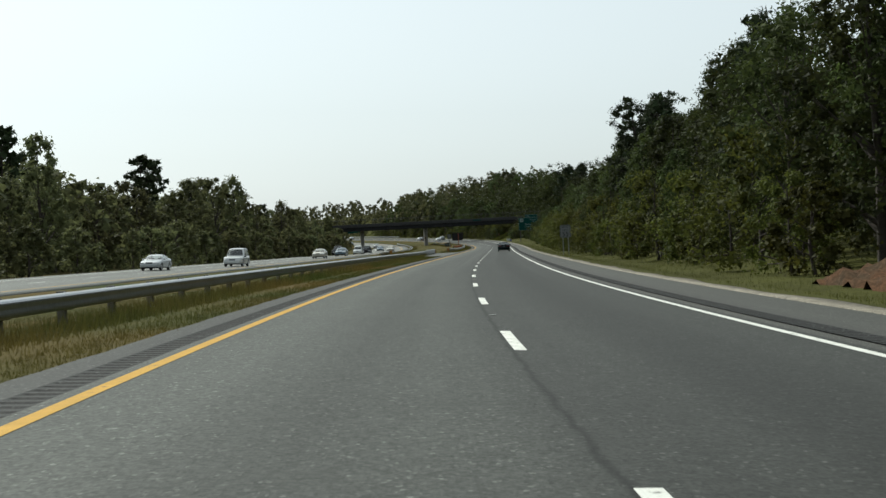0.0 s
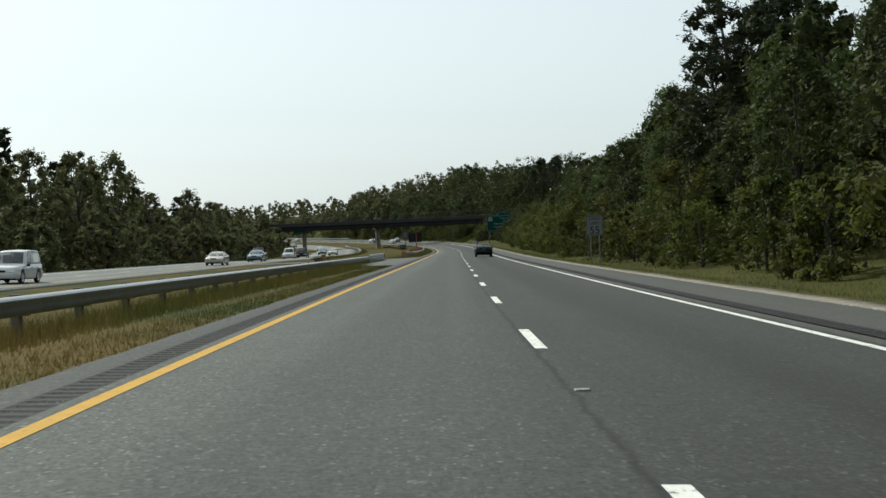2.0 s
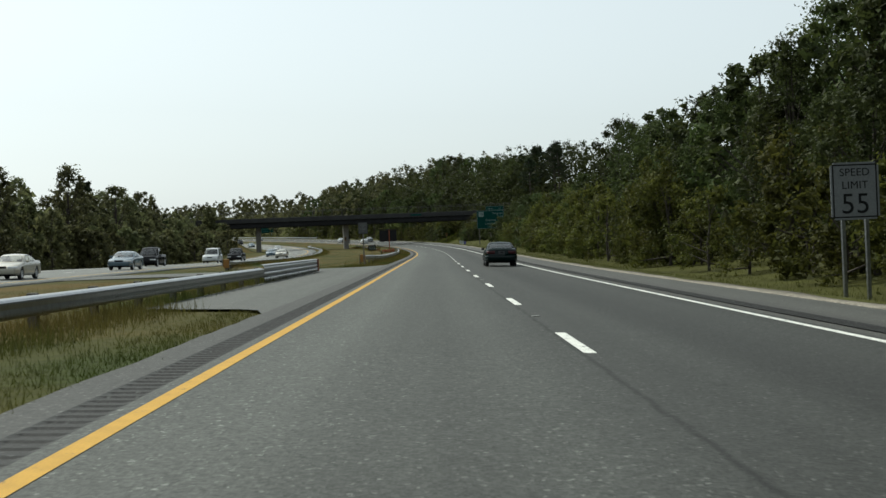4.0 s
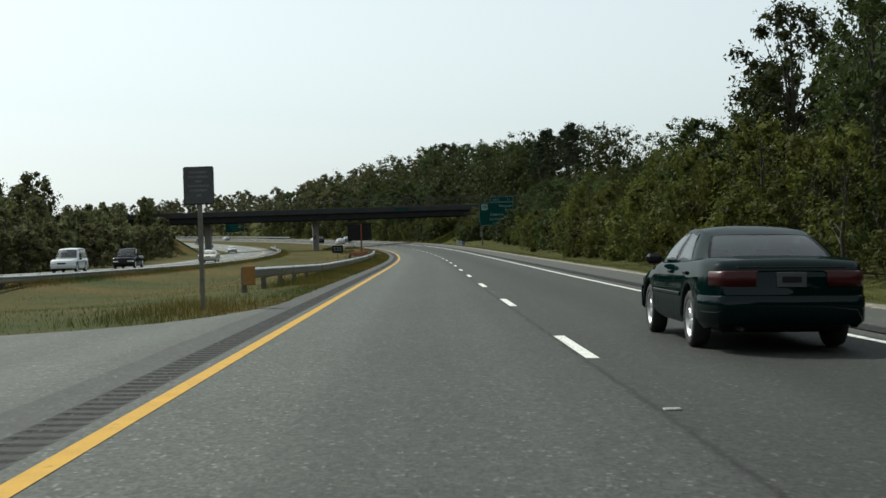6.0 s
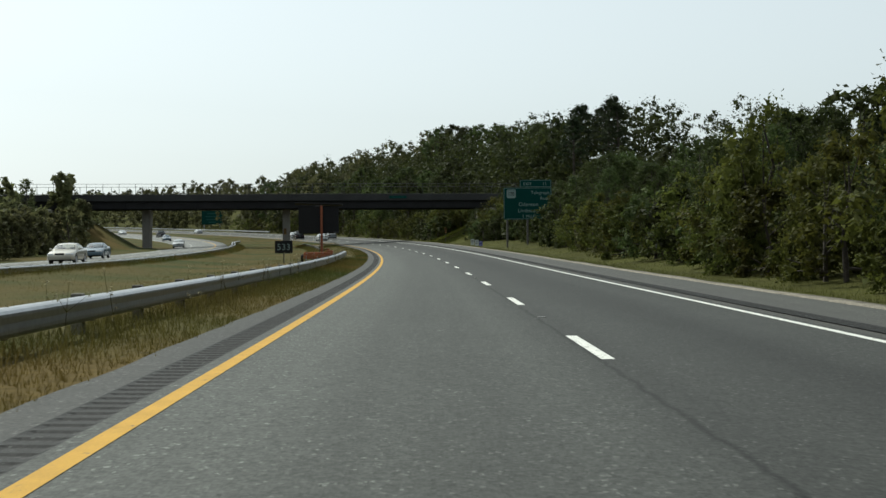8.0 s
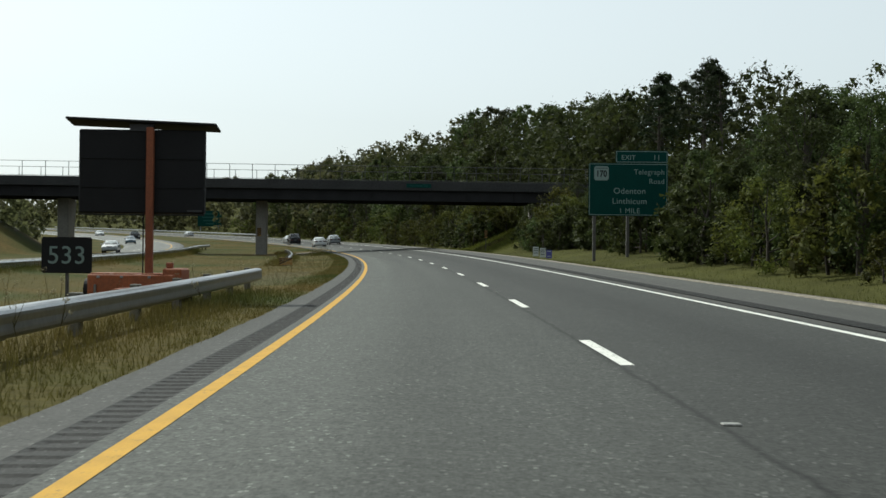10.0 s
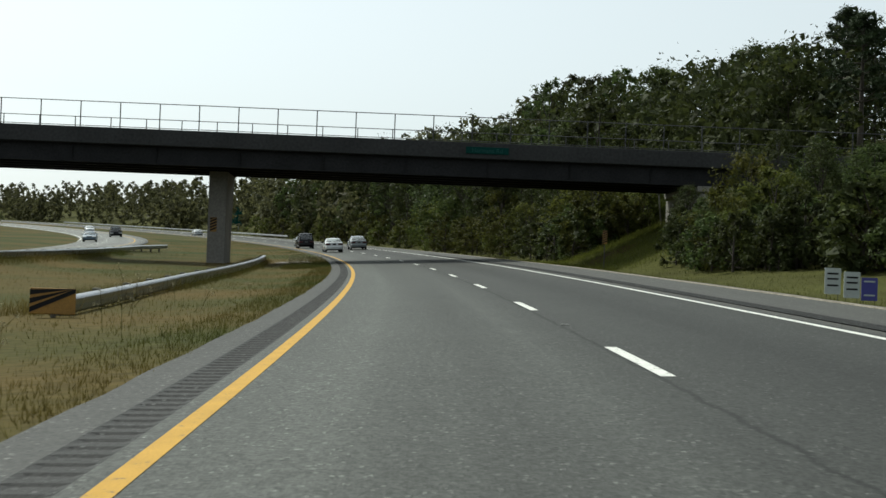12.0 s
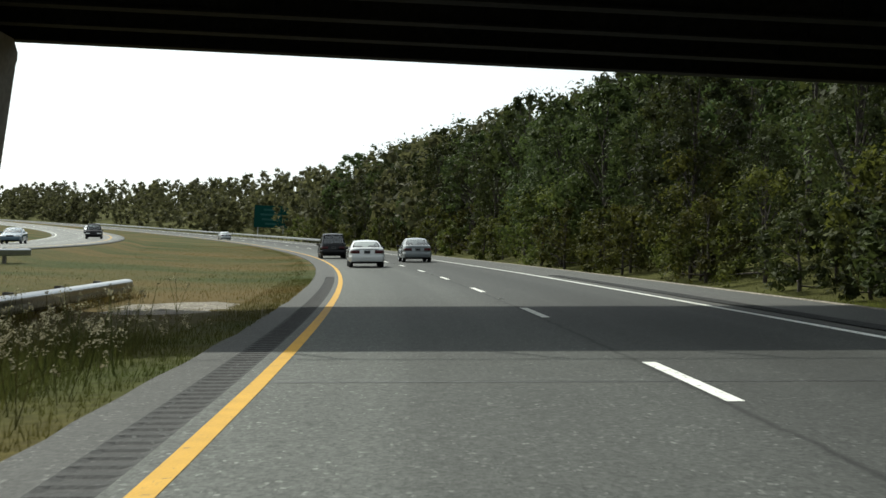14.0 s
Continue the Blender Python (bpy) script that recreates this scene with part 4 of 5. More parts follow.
def cabin(k, material, root):
    ring = cabin_points(k)
    lv = [0.0, 0.07, 0.36, 0.64, 0.91, 0.965, 1.0]
    rings = [ring(v) for v in lv]
    n = len(rings[0])
    a, b, c, d = k["split"]
    top = rings[-1]
    cx = sum(p[0] for p in top) / n
    cy = sum(p[1] for p in top) / n
    half_len = max(abs(p[1] - cy) for p in top)
    z_mid = max(p[2] for p in top)
    for s in (0.95, 0.85, 0.65, 0.4, 0.15):
        rings.append([(cx + (p[0] - cx) * s, cy + (p[1] - cy) * s,
                       z_mid + 0.045 * (1 - s * s) - 0.075 * (abs(p[1] - cy) * s / half_len) ** 2.2 - (z_mid - p[2] - 0.075 * (abs(p[1] - cy) / half_len) ** 2.2) * s ** 3) for p in top])
    verts = [p for r in rings for p in r]

    def opening(j):
        """Which window, if any, a panel round the cabin belongs to."""
        if 0 <= j < 8:
            return "windscreen"
        if 9 <= j < 23:
            q = j - 9
            return "front_window" if a <= q < b else "rear_window" if c <= q < d else None
        if 24 <= j < 32:
            return "rear_screen"
        if 33 <= j < 47:
            q = 13 - (j - 33)
            return "front_window.l" if a <= q < b else "rear_window.l" if c <= q < d else None
        return None

    shell, panes = [], {}
    for i in range(len(rings) - 1):
        for j in range(n):
            f = ((i + 1) * n + j, (i + 1) * n + (j + 1) % n, i * n + (j + 1) % n, i * n + j)
            w = opening(j)
            if w and 1 <= i < 4:
                panes.setdefault(w, []).append(f)
            else:
                shell.append(f)
    shell.append(tuple(range((len(rings) - 1) * n, len(rings) * n))[::-1])
    part("cabin", mesh_of("cabin", verts, shell, material, True), material, root)
    for w, fs in panes.items():
        ids = sorted({i for f in fs for i in f})
        re = {i: q for q, i in enumerate(ids)}
        g = part(w.split(".")[0], mesh_of("pane", [verts[i] for i in ids], [[re[i] for i in f] for f in fs], M_GLASS, True), M_GLASS, root, "tinted glass")
        g.visible_shadow = False
        # black rubber seal round the pane
        count = {}
        for f in fs:
            for e in zip(f, f[1:] + f[:1]):
                count.setdefault(tuple(sorted(e)), []).append(f)
        mid = np.mean([verts[i] for i in ids], 0)
        out = np.array([mid[0], (mid[1] - cy) * 0.6, 0.25])
        out = out / np.linalg.norm(out) * 0.006
        sv, sf = [], []
        for (i, j), own in count.items():
            if len(own) == 1:
                k0 = len(sv)
                for q in (i, j):
                    pt = np.array(verts[q])
                    d = mid - pt
                    sv += [pt + out, pt + out + d / np.linalg.norm(d) * 0.035]
                sf.append((k0, k0 + 2, k0 + 3, k0 + 1))
        part("window_seal", mesh_of("window_seal", sv, sf, M_TRIM), M_TRIM, g, "black rubber seal")


def wheel_meshes(r, rim_material):
    def lathe(prof, mtl, seg=24):
        v, f, m = [], [], len(prof)
        for i in range(seg):
            t = 2 * math.pi * i / seg
            v += [(x, rr * math.cos(t), rr * math.sin(t)) for x, rr in prof]
        for i in range(seg):
            for j in range(m - 1):
                f.append((i * m + j, ((i + 1) % seg) * m + j, ((i + 1) % seg) * m + j + 1, i * m + j + 1))
        return outward(mesh_of("wheel", v, f, mtl, True))

    ri = r * 0.66
    tyre = lathe([(0.085, ri), (0.10, ri + 0.03), (0.102, r - 0.04), (0.085, r - 0.008), (0.05, r), (-0.05, r), (-0.085, r - 0.008), (-0.102, r - 0.04), (-0.10, ri)], M_TYRE)
    bm = bmesh.new()
    tmp = lathe([(0.09, ri), (0.085, ri - 0.02), (-0.02, ri - 0.035), (-0.02, 0.0)], None)
    bm.from_mesh(tmp)
    bpy.data.meshes.remove(tmp)
    for f in bm.faces:
        f.material_index = 1 if f.calc_center_median().x < 0.03 else 0
    for i in range(6):
        rot = Matrix.Rotation(i * math.pi / 3, 4, "X")
        own = box_bm(0.03, 0.075, ri - 0.02, (0.055, 0, 0.02), 0.008)
        bmesh.ops.transform(own, matrix=rot, verts=own.verts)
        t2 = bpy.data.meshes.new("t2")
        own.to_mesh(t2)
        own.free()
        bm.from_mesh(t2)
        bpy.data.meshes.remove(t2)
    me = bpy.data.meshes.new("rim")
    bm.to_mesh(me)
    bm.free()
    me.materials.append(rim_material)
    me.materials.append(M_TRIM)
    return tyre, me


WHEELS = {}


def car(k, paint_mat, label, category="car", dark_trim=False):
    root = thing("car" if k not in (SUV, PICKUP) else "suv" if k is SUV else "pickup_truck", Matrix.Identity(4), label, category, "moving traffic")
    half, hw = k["L"] / 2, k["hw"]
    part("body", body_mesh(k, paint_mat), paint_mat, root)
    cabin(k, paint_mat, root)
    part("underbody", box_bm(hw * 1.55, k["L"] - 0.7, 0.42, (0, 0, 0.2), 0.04), M_TRIM, root, "dark underbody")
    ring = cabin_points(k)
    f0, r0, f1, r1 = k["cab"]
    z0 = 0.5
    for y, w in ((0.1, 0.5), (-0.85 if k is not PICKUP else -0.5, 1.15)):
        for sx in ((-0.38, 0.38) if w < 1 else (0,)):
            bm = box_bm(w, 0.14, k["H"] - 0.30 - z0 - (0.14 if w > 1 else 0), (sx, y - 0.2, z0), 0.05)
            part("seat", bm, M_SEAT, root)
    part("dashboard", box_bm(hw * 1.4, 0.4, 0.16, (0, f1 + 0.5, 0.78), 0.05), M_TRIM, root)
    if k["r"] not in WHEELS:
        WHEELS[k["r"]] = wheel_meshes(k["r"], M_RIM)
    tyre, rim = WHEELS[k["r"]]
    for sx in (-1, 1):
        for ay in k["axle"]:
            wl = part("wheel", tyre, M_TYRE, root, "black tyre on an alloy rim")
            wl.matrix_basis = pose(sx * (hw - 0.115), ay, k["r"], 0, 0, 0 if sx > 0 else 180)
            part("rim", rim, M_RIM, wl, "silver spoked rim")
        bx = sx * hw
        part("mirror", box_bm(0.2, 0.1, 0.13, (sx * (hw + 0.045), f0 - 0.44, 0.90), 0.04), M_TRIM if dark_trim else paint_mat, root)
        lamp_patch("tail_light", k, sx, -1, hw * 0.42, 0.22, 0.69, 0.86, M_RED, root, "red lens")
        lamp_patch("headlight", k, sx, 1, hw * 0.42, 0.25, 0.58, 0.71, M_LENS, root, "clear lens")
        for dy in (0.0, -0.95):
            part("door_handle", box_bm(0.03, 0.17, 0.04, (sx * (hw * 0.988), dy - 0.12, 0.80), 0.008), M_TRIM if dark_trim else paint_mat, root)
        part("side_moulding", box_bm(0.025, k["axle"][0] - k["axle"][1] - 2 * k["r"] - 0.25, 0.045, (sx * (hw + 0.002), (k["axle"][0] + k["axle"][1]) / 2, 0.55), 0.008), paint_mat, root)
        for gy in (-0.36, 0.74):
            pts = section(k, gy)[:5]
            gv = [(sx * (x + 0.0025), gy + q, z) for x, z in pts for q in (-0.005, 0.005)]
            part("door_gap", mesh_of("door_gap", gv, [(2 * i, 2 * i + 1, 2 * i + 3, 2 * i + 2) for i in range(4)], M_TRIM), M_TRIM, root)
    for name, end in (("rear_bumper", -1), ("front_bumper", 1)):
        ys = np.linspace(half - 0.5, half, 9)
        side = [(section(k, end * float(y))[2][0] + 0.005, end * (float(y) + 0.02 * (i / 8) ** 3)) for i, y in enumerate(ys)]
        plan = side + [(x, end * (half + 0.03)) for x in (side[-1][0] * 0.93, side[-1][0] * 0.5)]
        plan = plan + [(-x, y) for x, y in plan[::-1]]
        rows_ = ((0.30, -0.03), (0.33, 0.0), (0.50, 0.006), (0.585, 0.004), (0.61, -0.02), (0.61, -0.12))
        bv = [(x * (1 + o), y + end * o, z) for z, o in rows_ for x, y in plan]
        m_ = len(plan)
        bf = [(i * m_ + j, i * m_ + j + 1, (i + 1) * m_ + j + 1, (i + 1) * m_ + j) for i in range(len(rows_) - 1) for j in range(m_ - 1)]
        me = mesh_of(name, bv, bf if end > 0 else [f[::-1] for f in bf], paint_mat, True)
        part(name, me, paint_mat, root)
    part("grille", box_bm(0.6, 0.08, 0.12, (0, half - 0.005, 0.60), 0.02), M_TRIM, root)
    pl = part("number_plate", box_bm(0.31, 0.02, 0.155, (0, -half - 0.012, 0.69), 0.004), M_NOTICE, root, "white plate with a plain bar")
    part("plate_bar", box_bm(0.2, 0.006, 0.06, (0, -half - 0.026, 0.74)), M_SIGNBLACK, pl)
    part("boot_lip", box_bm(hw * 1.3, 0.02, 0.02, (0, -half - 0.002, 0.885), 0.006), M_TRIM, root)
    part("exhaust", tube_bm((-0.5, -half + 0.3, 0.25), (-0.5, -half + 0.06, 0.25), 0.025), M_DARKMETAL, root)
    return root


def lamp_patch(name, k, sx, end, x_in, reach, z0, z1, material, root, label):
    """A lamp lens that wraps round a corner of the body."""
    half = k["L"] / 2
    ys = np.linspace(half - reach, half, 7)
    plan = [(section(k, end * float(y))[3][0] * (1.0 if i < 6 else 0.985) + 0.006, end * float(y)) for i, y in enumerate(ys)]
    plan += [(x, end * (half + 0.012)) for x in np.linspace(plan[-1][0] * 0.96, x_in, 4)]
    rows_ = ((z0, -0.02), (z0 + 0.015, 0.004), (z1 - 0.015, 0.0), (z1, -0.025))
    n_ = len(plan)
    lv = [(sx * (x + o), y + end * o, z) for z, o in rows_ for x, y in plan]
    lf = [(i * n_ + j, i * n_ + j + 1, (i + 1) * n_ + j + 1, (i + 1) * n_ + j) for i in range(3) for j in range(n_ - 1)]
    return part(name, mesh_of(name, lv, lf if sx * end > 0 else [f[::-1] for f in lf], material, True), material, root, label)


def on_road(s, u, turn=0.0, zf=None):
    zf = zf or plane_z
    x, y, z = P(s, u, float(zf(s, u)))
    th = math.degrees(heading(s))
    gr = math.degrees(math.atan(float(np.interp(s, _S, _Gr))))
    bank = math.degrees(math.atan(float(fall(s))))
    return Matrix.Translation((x, y, z + 0.004)) @ Matrix.Rotation(radians(th), 4, "Z") @ Matrix.Rotation(radians(gr), 4, "X") @ Matrix.Rotation(radians(bank), 4, "Y") @ Matrix.Rotation(radians(turn), 4, "Z")


green = paint("dark_green", (0.0008, 0.0075, 0.0070), 0.0, 0.0, 0.38)
white = paint("white", (0.52, 0.535, 0.53), 0.0)
black = paint("black", (0.008, 0.008, 0.009), 0.0, 0.0, 0.4)
silver = paint("silver", (0.40, 0.42, 0.43), 0.3)
grey = paint("grey", (0.16, 0.175, 0.18), 0.2)
blue = paint("blue_grey", (0.08, 0.12, 0.15), 0.2)
tan = paint("pale_gold", (0.38, 0.36, 0.30), 0.2)

# traffic ahead on the near carriageway
car(SEDAN, green, "dark green four-door sedan driving in the outer lane", dark_trim=True).matrix_world = on_road(217.65, 2.12)
car(SEDAN, white, "white four-door sedan driving in the inner lane", dark_trim=True).matrix_world = on_road(518.9, -2.05)
car(SUV, black, "black boxy sport utility vehicle driving in the inner lane", "suv", True).matrix_world = on_road(548.2, -2.6)
_silver = car(SEDAN, silver, "silver sedan in sunlit traffic")
_silver.matrix_world = on_road(563.0, -1.5)
_grey = car(HATCH, grey, "grey rounded hatchback in traffic", dark_trim=True)
_grey.matrix_world = on_road(533.2, 1.72)
copy_thing(_silver, on_road(688.0, -2.0))
# oncoming traffic
NEAR_LANE, FAR_LANE = OPP + 1.85, OPP - 1.85
_suv = car(SUV, white, "white sport utility vehicle oncoming across the median", "suv", True)
_suv.matrix_world = on_road(151.0, NEAR_LANE, 180, opp_z)
_pick = car(PICKUP, black, "dark pickup truck oncoming across the median", "pickup truck", True)
_pick.matrix_world = on_road(326.0, FAR_LANE, 180, opp_z)
_blue = car(SEDAN, blue, "blue-grey sedan oncoming across the median")
_blue.matrix_world = on_road(241.0, NEAR_LANE, 180, opp_z)
_tan = car(SEDAN, tan, "pale gold sedan oncoming across the median")
_tan.matrix_world = on_road(354.0, NEAR_LANE, 180, opp_z)
for s, u, src in ((134, FAR_LANE, _silver), (214, NEAR_LANE, _tan), (268, FAR_LANE, _pick), (304, FAR_LANE, _suv), (384, FAR_LANE, _blue), (480, FAR_LANE, _silver),
                  (570, FAR_LANE, _blue), (621, NEAR_LANE, _pick), (690, NEAR_LANE, _silver)):
    copy_thing(src, on_road(s, u, 180, opp_z))

# ---- trees ----


def leaf_mesh(name, centers, radii, per, size, material, rng, flat=1.0, droop=0.0, inner=26, out=0.7, wide=0.55, fill=1.55):
    """Small leaf sprays through the outer part of many clumps, and a few broad ones that close the inside of each."""
    def sprays(count, near, far, length, spread):
        c = np.repeat(centers, count, 0)
        r = np.repeat(radii, count)[:, None]
        d = rng.normal(size=c.shape)
        d /= np.linalg.norm(d, axis=1)[:, None]
        p = c + d * r * (near + (far - near) * rng.random((len(c), 1)) ** 0.9) * np.array([1, 1, flat])
        n = d * out + rng.normal(size=d.shape) * 0.5 + np.array([0, 0, 0.3])
        n /= np.linalg.norm(n, axis=1)[:, None]
        a = np.cross(n, rng.normal(size=n.shape))
        a[:, 2] -= droop
        a /= np.linalg.norm(a, axis=1)[:, None]
        b = np.cross(n, a)
        sz = size * length * (0.55 + 0.9 * rng.random((len(c), 1)))
        return np.stack([p - a * sz * 0.8 - b * sz * spread, p - a * sz * 0.5 + b * sz * spread, p + a * sz], 1).reshape(-1, 3)

    v = sprays(per, 0.35, 1.12, 1.0, wide)
    if inner:
        v = np.concatenate([sprays(inner, 0.1, 0.7, fill, 0.8), v])
    m = len(v) // 3
    me = bpy.data.meshes.new(name)
    me.vertices.add(3 * m)
    me.vertices.foreach_set("co", v.ravel())
    me.loops.add(3 * m)
    me.loops.foreach_set("vertex_index", np.arange(3 * m))
    me.polygons.add(m)
    me.polygons.foreach_set("loop_start", np.arange(0, 3 * m, 3))
    me.materials.append(material)
    me.update()
    me.validate()
    return me


def limb(verts, faces, a, b, r0, r1, seg=6):
    a, b = np.array(a, float), np.array(b, float)
    d = b - a
    d /= np.linalg.norm(d)
    x = np.cross(d, [0.3, 0.5, 0.8])
    x /= np.linalg.norm(x)
    y = np.cross(d, x)
    k = len(verts)
    for q, r in ((a, r0), (b, r1)):
        for i in range(seg):
            t = 2 * math.pi * i / seg
            verts.append(q + r * (math.cos(t) * x + math.sin(t) * y))
    for i in range(seg):
        j = (i + 1) % seg
        faces.append((k + i, k + j, k + seg + j, k + seg + i))


def make_tree(kind, h, rng, per=46, nclump=34, leaf=0.16, inner=22, dry=False):
    """Trunk and crown meshes of one tree h metres high, standing at the origin; dry picks the leaves paled for haze."""
    verts, faces, cen, rad = [], [], [], []
    lean = rng.normal(size=2) * 0.03 * h
    top = np.array([lean[0], lean[1], h * 0.9])
    r0 = 0.016 * h + 0.03
    pts = [np.array([0, 0, -0.5]), top * 0.35 + rng.normal(size=3) * 0.1, top * 0.7 + rng.normal(size=3) * 0.15, top]
    for i in range(3):
        limb(verts, faces, pts[i], pts[i + 1], r0 * (1 - 0.3 * i), r0 * (0.7 - 0.3 * i) + 0.01)
    if kind == "pine":
        # whorls of nearly level boughs that carry flat plates of needles
        lev = int(h * 0.62)
        for i in range(lev):
            f = 0.36 + 0.66 * (i + rng.random() * 0.5) / lev
            reach = h * 0.21 * (1.12 - f) ** 0.5 * (0.5 + 0.65 * rng.random())
            t0 = rng.random() * 6.283
            for k in range(4):
                t = t0 + k * 1.57 + rng.normal() * 0.35
                e = top * f + np.array([math.cos(t) * reach, math.sin(t) * reach, 0.32 * reach + 0.25 * rng.normal()])
                limb(verts, faces, top * f, e, 0.05, 0.015, 4)
                for g in (0.55, 1.0):
                    cen.append(top * f * (1 - g) + e * g + rng.normal(size=3) * 0.15)
                    rad.append(0.050 * h * (0.55 + 0.6 * rng.random()))
        cen.append(top)
        rad.append(0.05 * h)
        cr = leaf_mesh("crown", np.array(cen), np.array(rad), max(6, int(per * 0.6)), leaf * 1.1, M_NEEDLE, rng, 0.55, inner=6, wide=0.22, out=0.1, fill=1.4)
    elif kind == "vine":
        # rounded columns hung with vines: clumps in tiers, drooping leaves
        for k in range(5):
            t = rng.random() * 6.283
            ax = np.array([math.cos(t), math.sin(t), 0]) * h * 0.16 * (k > 0)
            hh = h * (1.0 if k == 0 else 0.55 + 0.35 * rng.random())
            for z in np.arange(0.06, 0.95, 0.085):
                w = h * 0.11 * math.sin(math.pi * min(0.93, z * 0.72 + 0.3)) ** 0.5
                q = rng.random() * 6.283
                cen.append(ax + np.array([math.cos(q) * w * 0.9, math.sin(q) * w * 0.9, hh * z + 0.04 * h * rng.normal()]))
                rad.append(h * 0.115 * (0.55 + 0.75 * rng.random()))
            limb(verts, faces, (0, 0, 0.1), ax + np.array([0, 0, hh * 0.8]), 0.07, 0.02, 5)
        cr = leaf_mesh("crown", np.array(cen), np.array(rad), per, leaf, M_HAZEOLIVE if dry else M_SHRUB, rng, 1.2, droop=0.9, inner=inner + 12, fill=1.7)
    else:
        low_kind = kind in ("bush", "shrub")
        if kind == "round":
            prof, low = (lambda f: 0.27 * h * math.sin(math.pi * min(1, max(0.05, (f - 0.10) / 0.9))) ** 0.6), 0.16
        elif kind == "tall":
            prof, low = (lambda f: 0.20 * h * math.sin(math.pi * min(1, max(0.05, (f - 0.02) / 0.98))) ** 0.55), 0.08
        else:
            prof, low = (lambda f: 0.46 * h * math.sin(math.pi * min(1, max(0.12, (f + 0.22) / 1.25))) ** 0.7), 0.04
        for i in range(nclump):
            # large clumps below and within, smaller ones towards the outside and the top
            f = low + (0.99 - low) * ((i + rng.random()) / nclump) ** 0.85
            t = i * 2.4 + rng.normal() * 0.5
            q = prof(f) * (0.45 + 0.55 * rng.random() ** 0.5)
            c = np.array([math.cos(t) * q, math.sin(t) * q, 0]) + top * f / 0.92
            cen.append(c)
            rad.append((0.104 if not low_kind else 0.18) * h * (0.45 + 0.8 * rng.random()) * (1.15 - 0.45 * f))
            if i % 3 == 0:
                limb(verts, faces, top * max(0.12, f * 0.75 - 0.06), c, 0.012 * h * (1.1 - f * 0.7), 0.012, 5)
        cr = leaf_mesh("crown", np.array(cen), np.array(rad), per, leaf, M_HAZEOLIVE if dry else M_SHRUB if kind == "bush" else M_LEAF, rng, 0.86, inner=inner)
    return mesh_of("trunk", verts, faces, M_BARK, True), cr


TREE_KINDS, LIGHT_KINDS, HAZED_KINDS = {}, {}, {}
_rng = np.random.default_rng(7)
TREE_LABEL = {"round": "broad-crowned deciduous tree in dense dark green leaf", "tall": "tall narrow deciduous tree in dense green leaf", "pine": "dark pine with layered branches and open crown",
              "bush": "bushy yellow-green sapling thicket at the wood's edge", "shrub": "dense dark green shrub on the shaded embankment", "vine": "vine-draped sapling columns in soft yellow-green leaf"}
for kind, hs, per, nc, leaf in (("round", (12.0, 10.0, 13.5), 84, 56, 0.13), ("tall", (14.0, 12.0, 15.5), 84, 56, 0.13), ("pine", (16.0, 14.0), 90, 0, 0.18),
                                ("bush", (4.5, 3.4, 5.5), 90, 19, 0.105), ("shrub", (4.2, 3.2), 52, 17, 0.12), ("vine", (6.5, 5.5, 7.5), 100, 0, 0.082)):
    TREE_KINDS[kind] = [(h, *make_tree(kind, h, _rng, per, nc, leaf)) for h in hs]
for kind, hs, per, nc, leaf in (("round", (12.0, 10.5), 46, 44, 0.18), ("tall", (14.0, 12.0), 46, 44, 0.18), ("pine", (15.0,), 40, 0, 0.24), ("bush", (4.5, 3.6), 45, 16, 0.15), ("vine", (6.5, 5.5), 36, 0, 0.16)):
    LIGHT_KINDS[kind] = [(h, *make_tree(kind, h, _rng, per, nc, leaf, 10)) for h in hs]
    # the same trees with haze-paled leaves, for the woods across the median
    HAZED_KINDS[kind] = [(h, *make_tree(kind, h, _rng, int(per * 0.75), nc + 6, leaf * 1.15, 15, True)) for h in hs]


def plant(kind, s, u, scale, rng, light=False, height=None):
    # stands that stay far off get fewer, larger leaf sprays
    kinds = (HAZED_KINDS if u < 0 else LIGHT_KINDS if (s > 560 or light) and kind != "shrub" else TREE_KINDS)[kind]
    h, tr, cr = kinds[int(rng.integers(len(kinds)))]
    scale = height / h if height else scale
    m = at_road(s, u, float(rng.random() * 360), -0.1) @ Matrix.Diagonal((scale * (0.9 + 0.25 * rng.random()), scale * (0.9 + 0.25 * rng.random()), scale, 1))
    low = kind in ("bush", "shrub", "vine")
    root = thing("bush" if low else "tree", m, TREE_LABEL[kind], "bush" if low else "tree", "woodland edge bushes" if low else "woodland trees")
    for name, me in (("trunk", tr), ("crown", cr)):
        ob = new(name, me)
        ob.parent = root
    return root


_rng = np.random.default_rng(21)
# woods beside the near carriageway: relative height of the stand, and its highest tops near the edge, along the road
STAND_S, STAND_H = [30, 70, 130, 180, 220, 252, 264, 276, 288, 304, 330, 380, 405, 440, 470, 486, 496, 540, 700], [1.2, 1.2, 1.12, 1.02, 0.97, 1.0, 1.2, 1.1, 0.84, 0.74, 0.64, 0.44, 0.36, 0.34, 0.36, 0.68, 1.02, 1.1, 1.05]
TOP_S = [40, 70, 90, 130, 150, 185, 205, 235, 252, 262, 272, 280, 290, 300, 320, 340, 370, 400, 440, 470, 486, 496, 540, 600, 700]
TOP_H = [11.5, 12.5, 13, 12.5, 13.3, 12, 11.5, 11.5, 11.5, 11.0, 9.4, 8.1, 8.0, 8.2, 8.6, 9.0, 8.0, 8.0, 7.0, 5, 9, 12.3, 13.5, 14.5, 14.5]
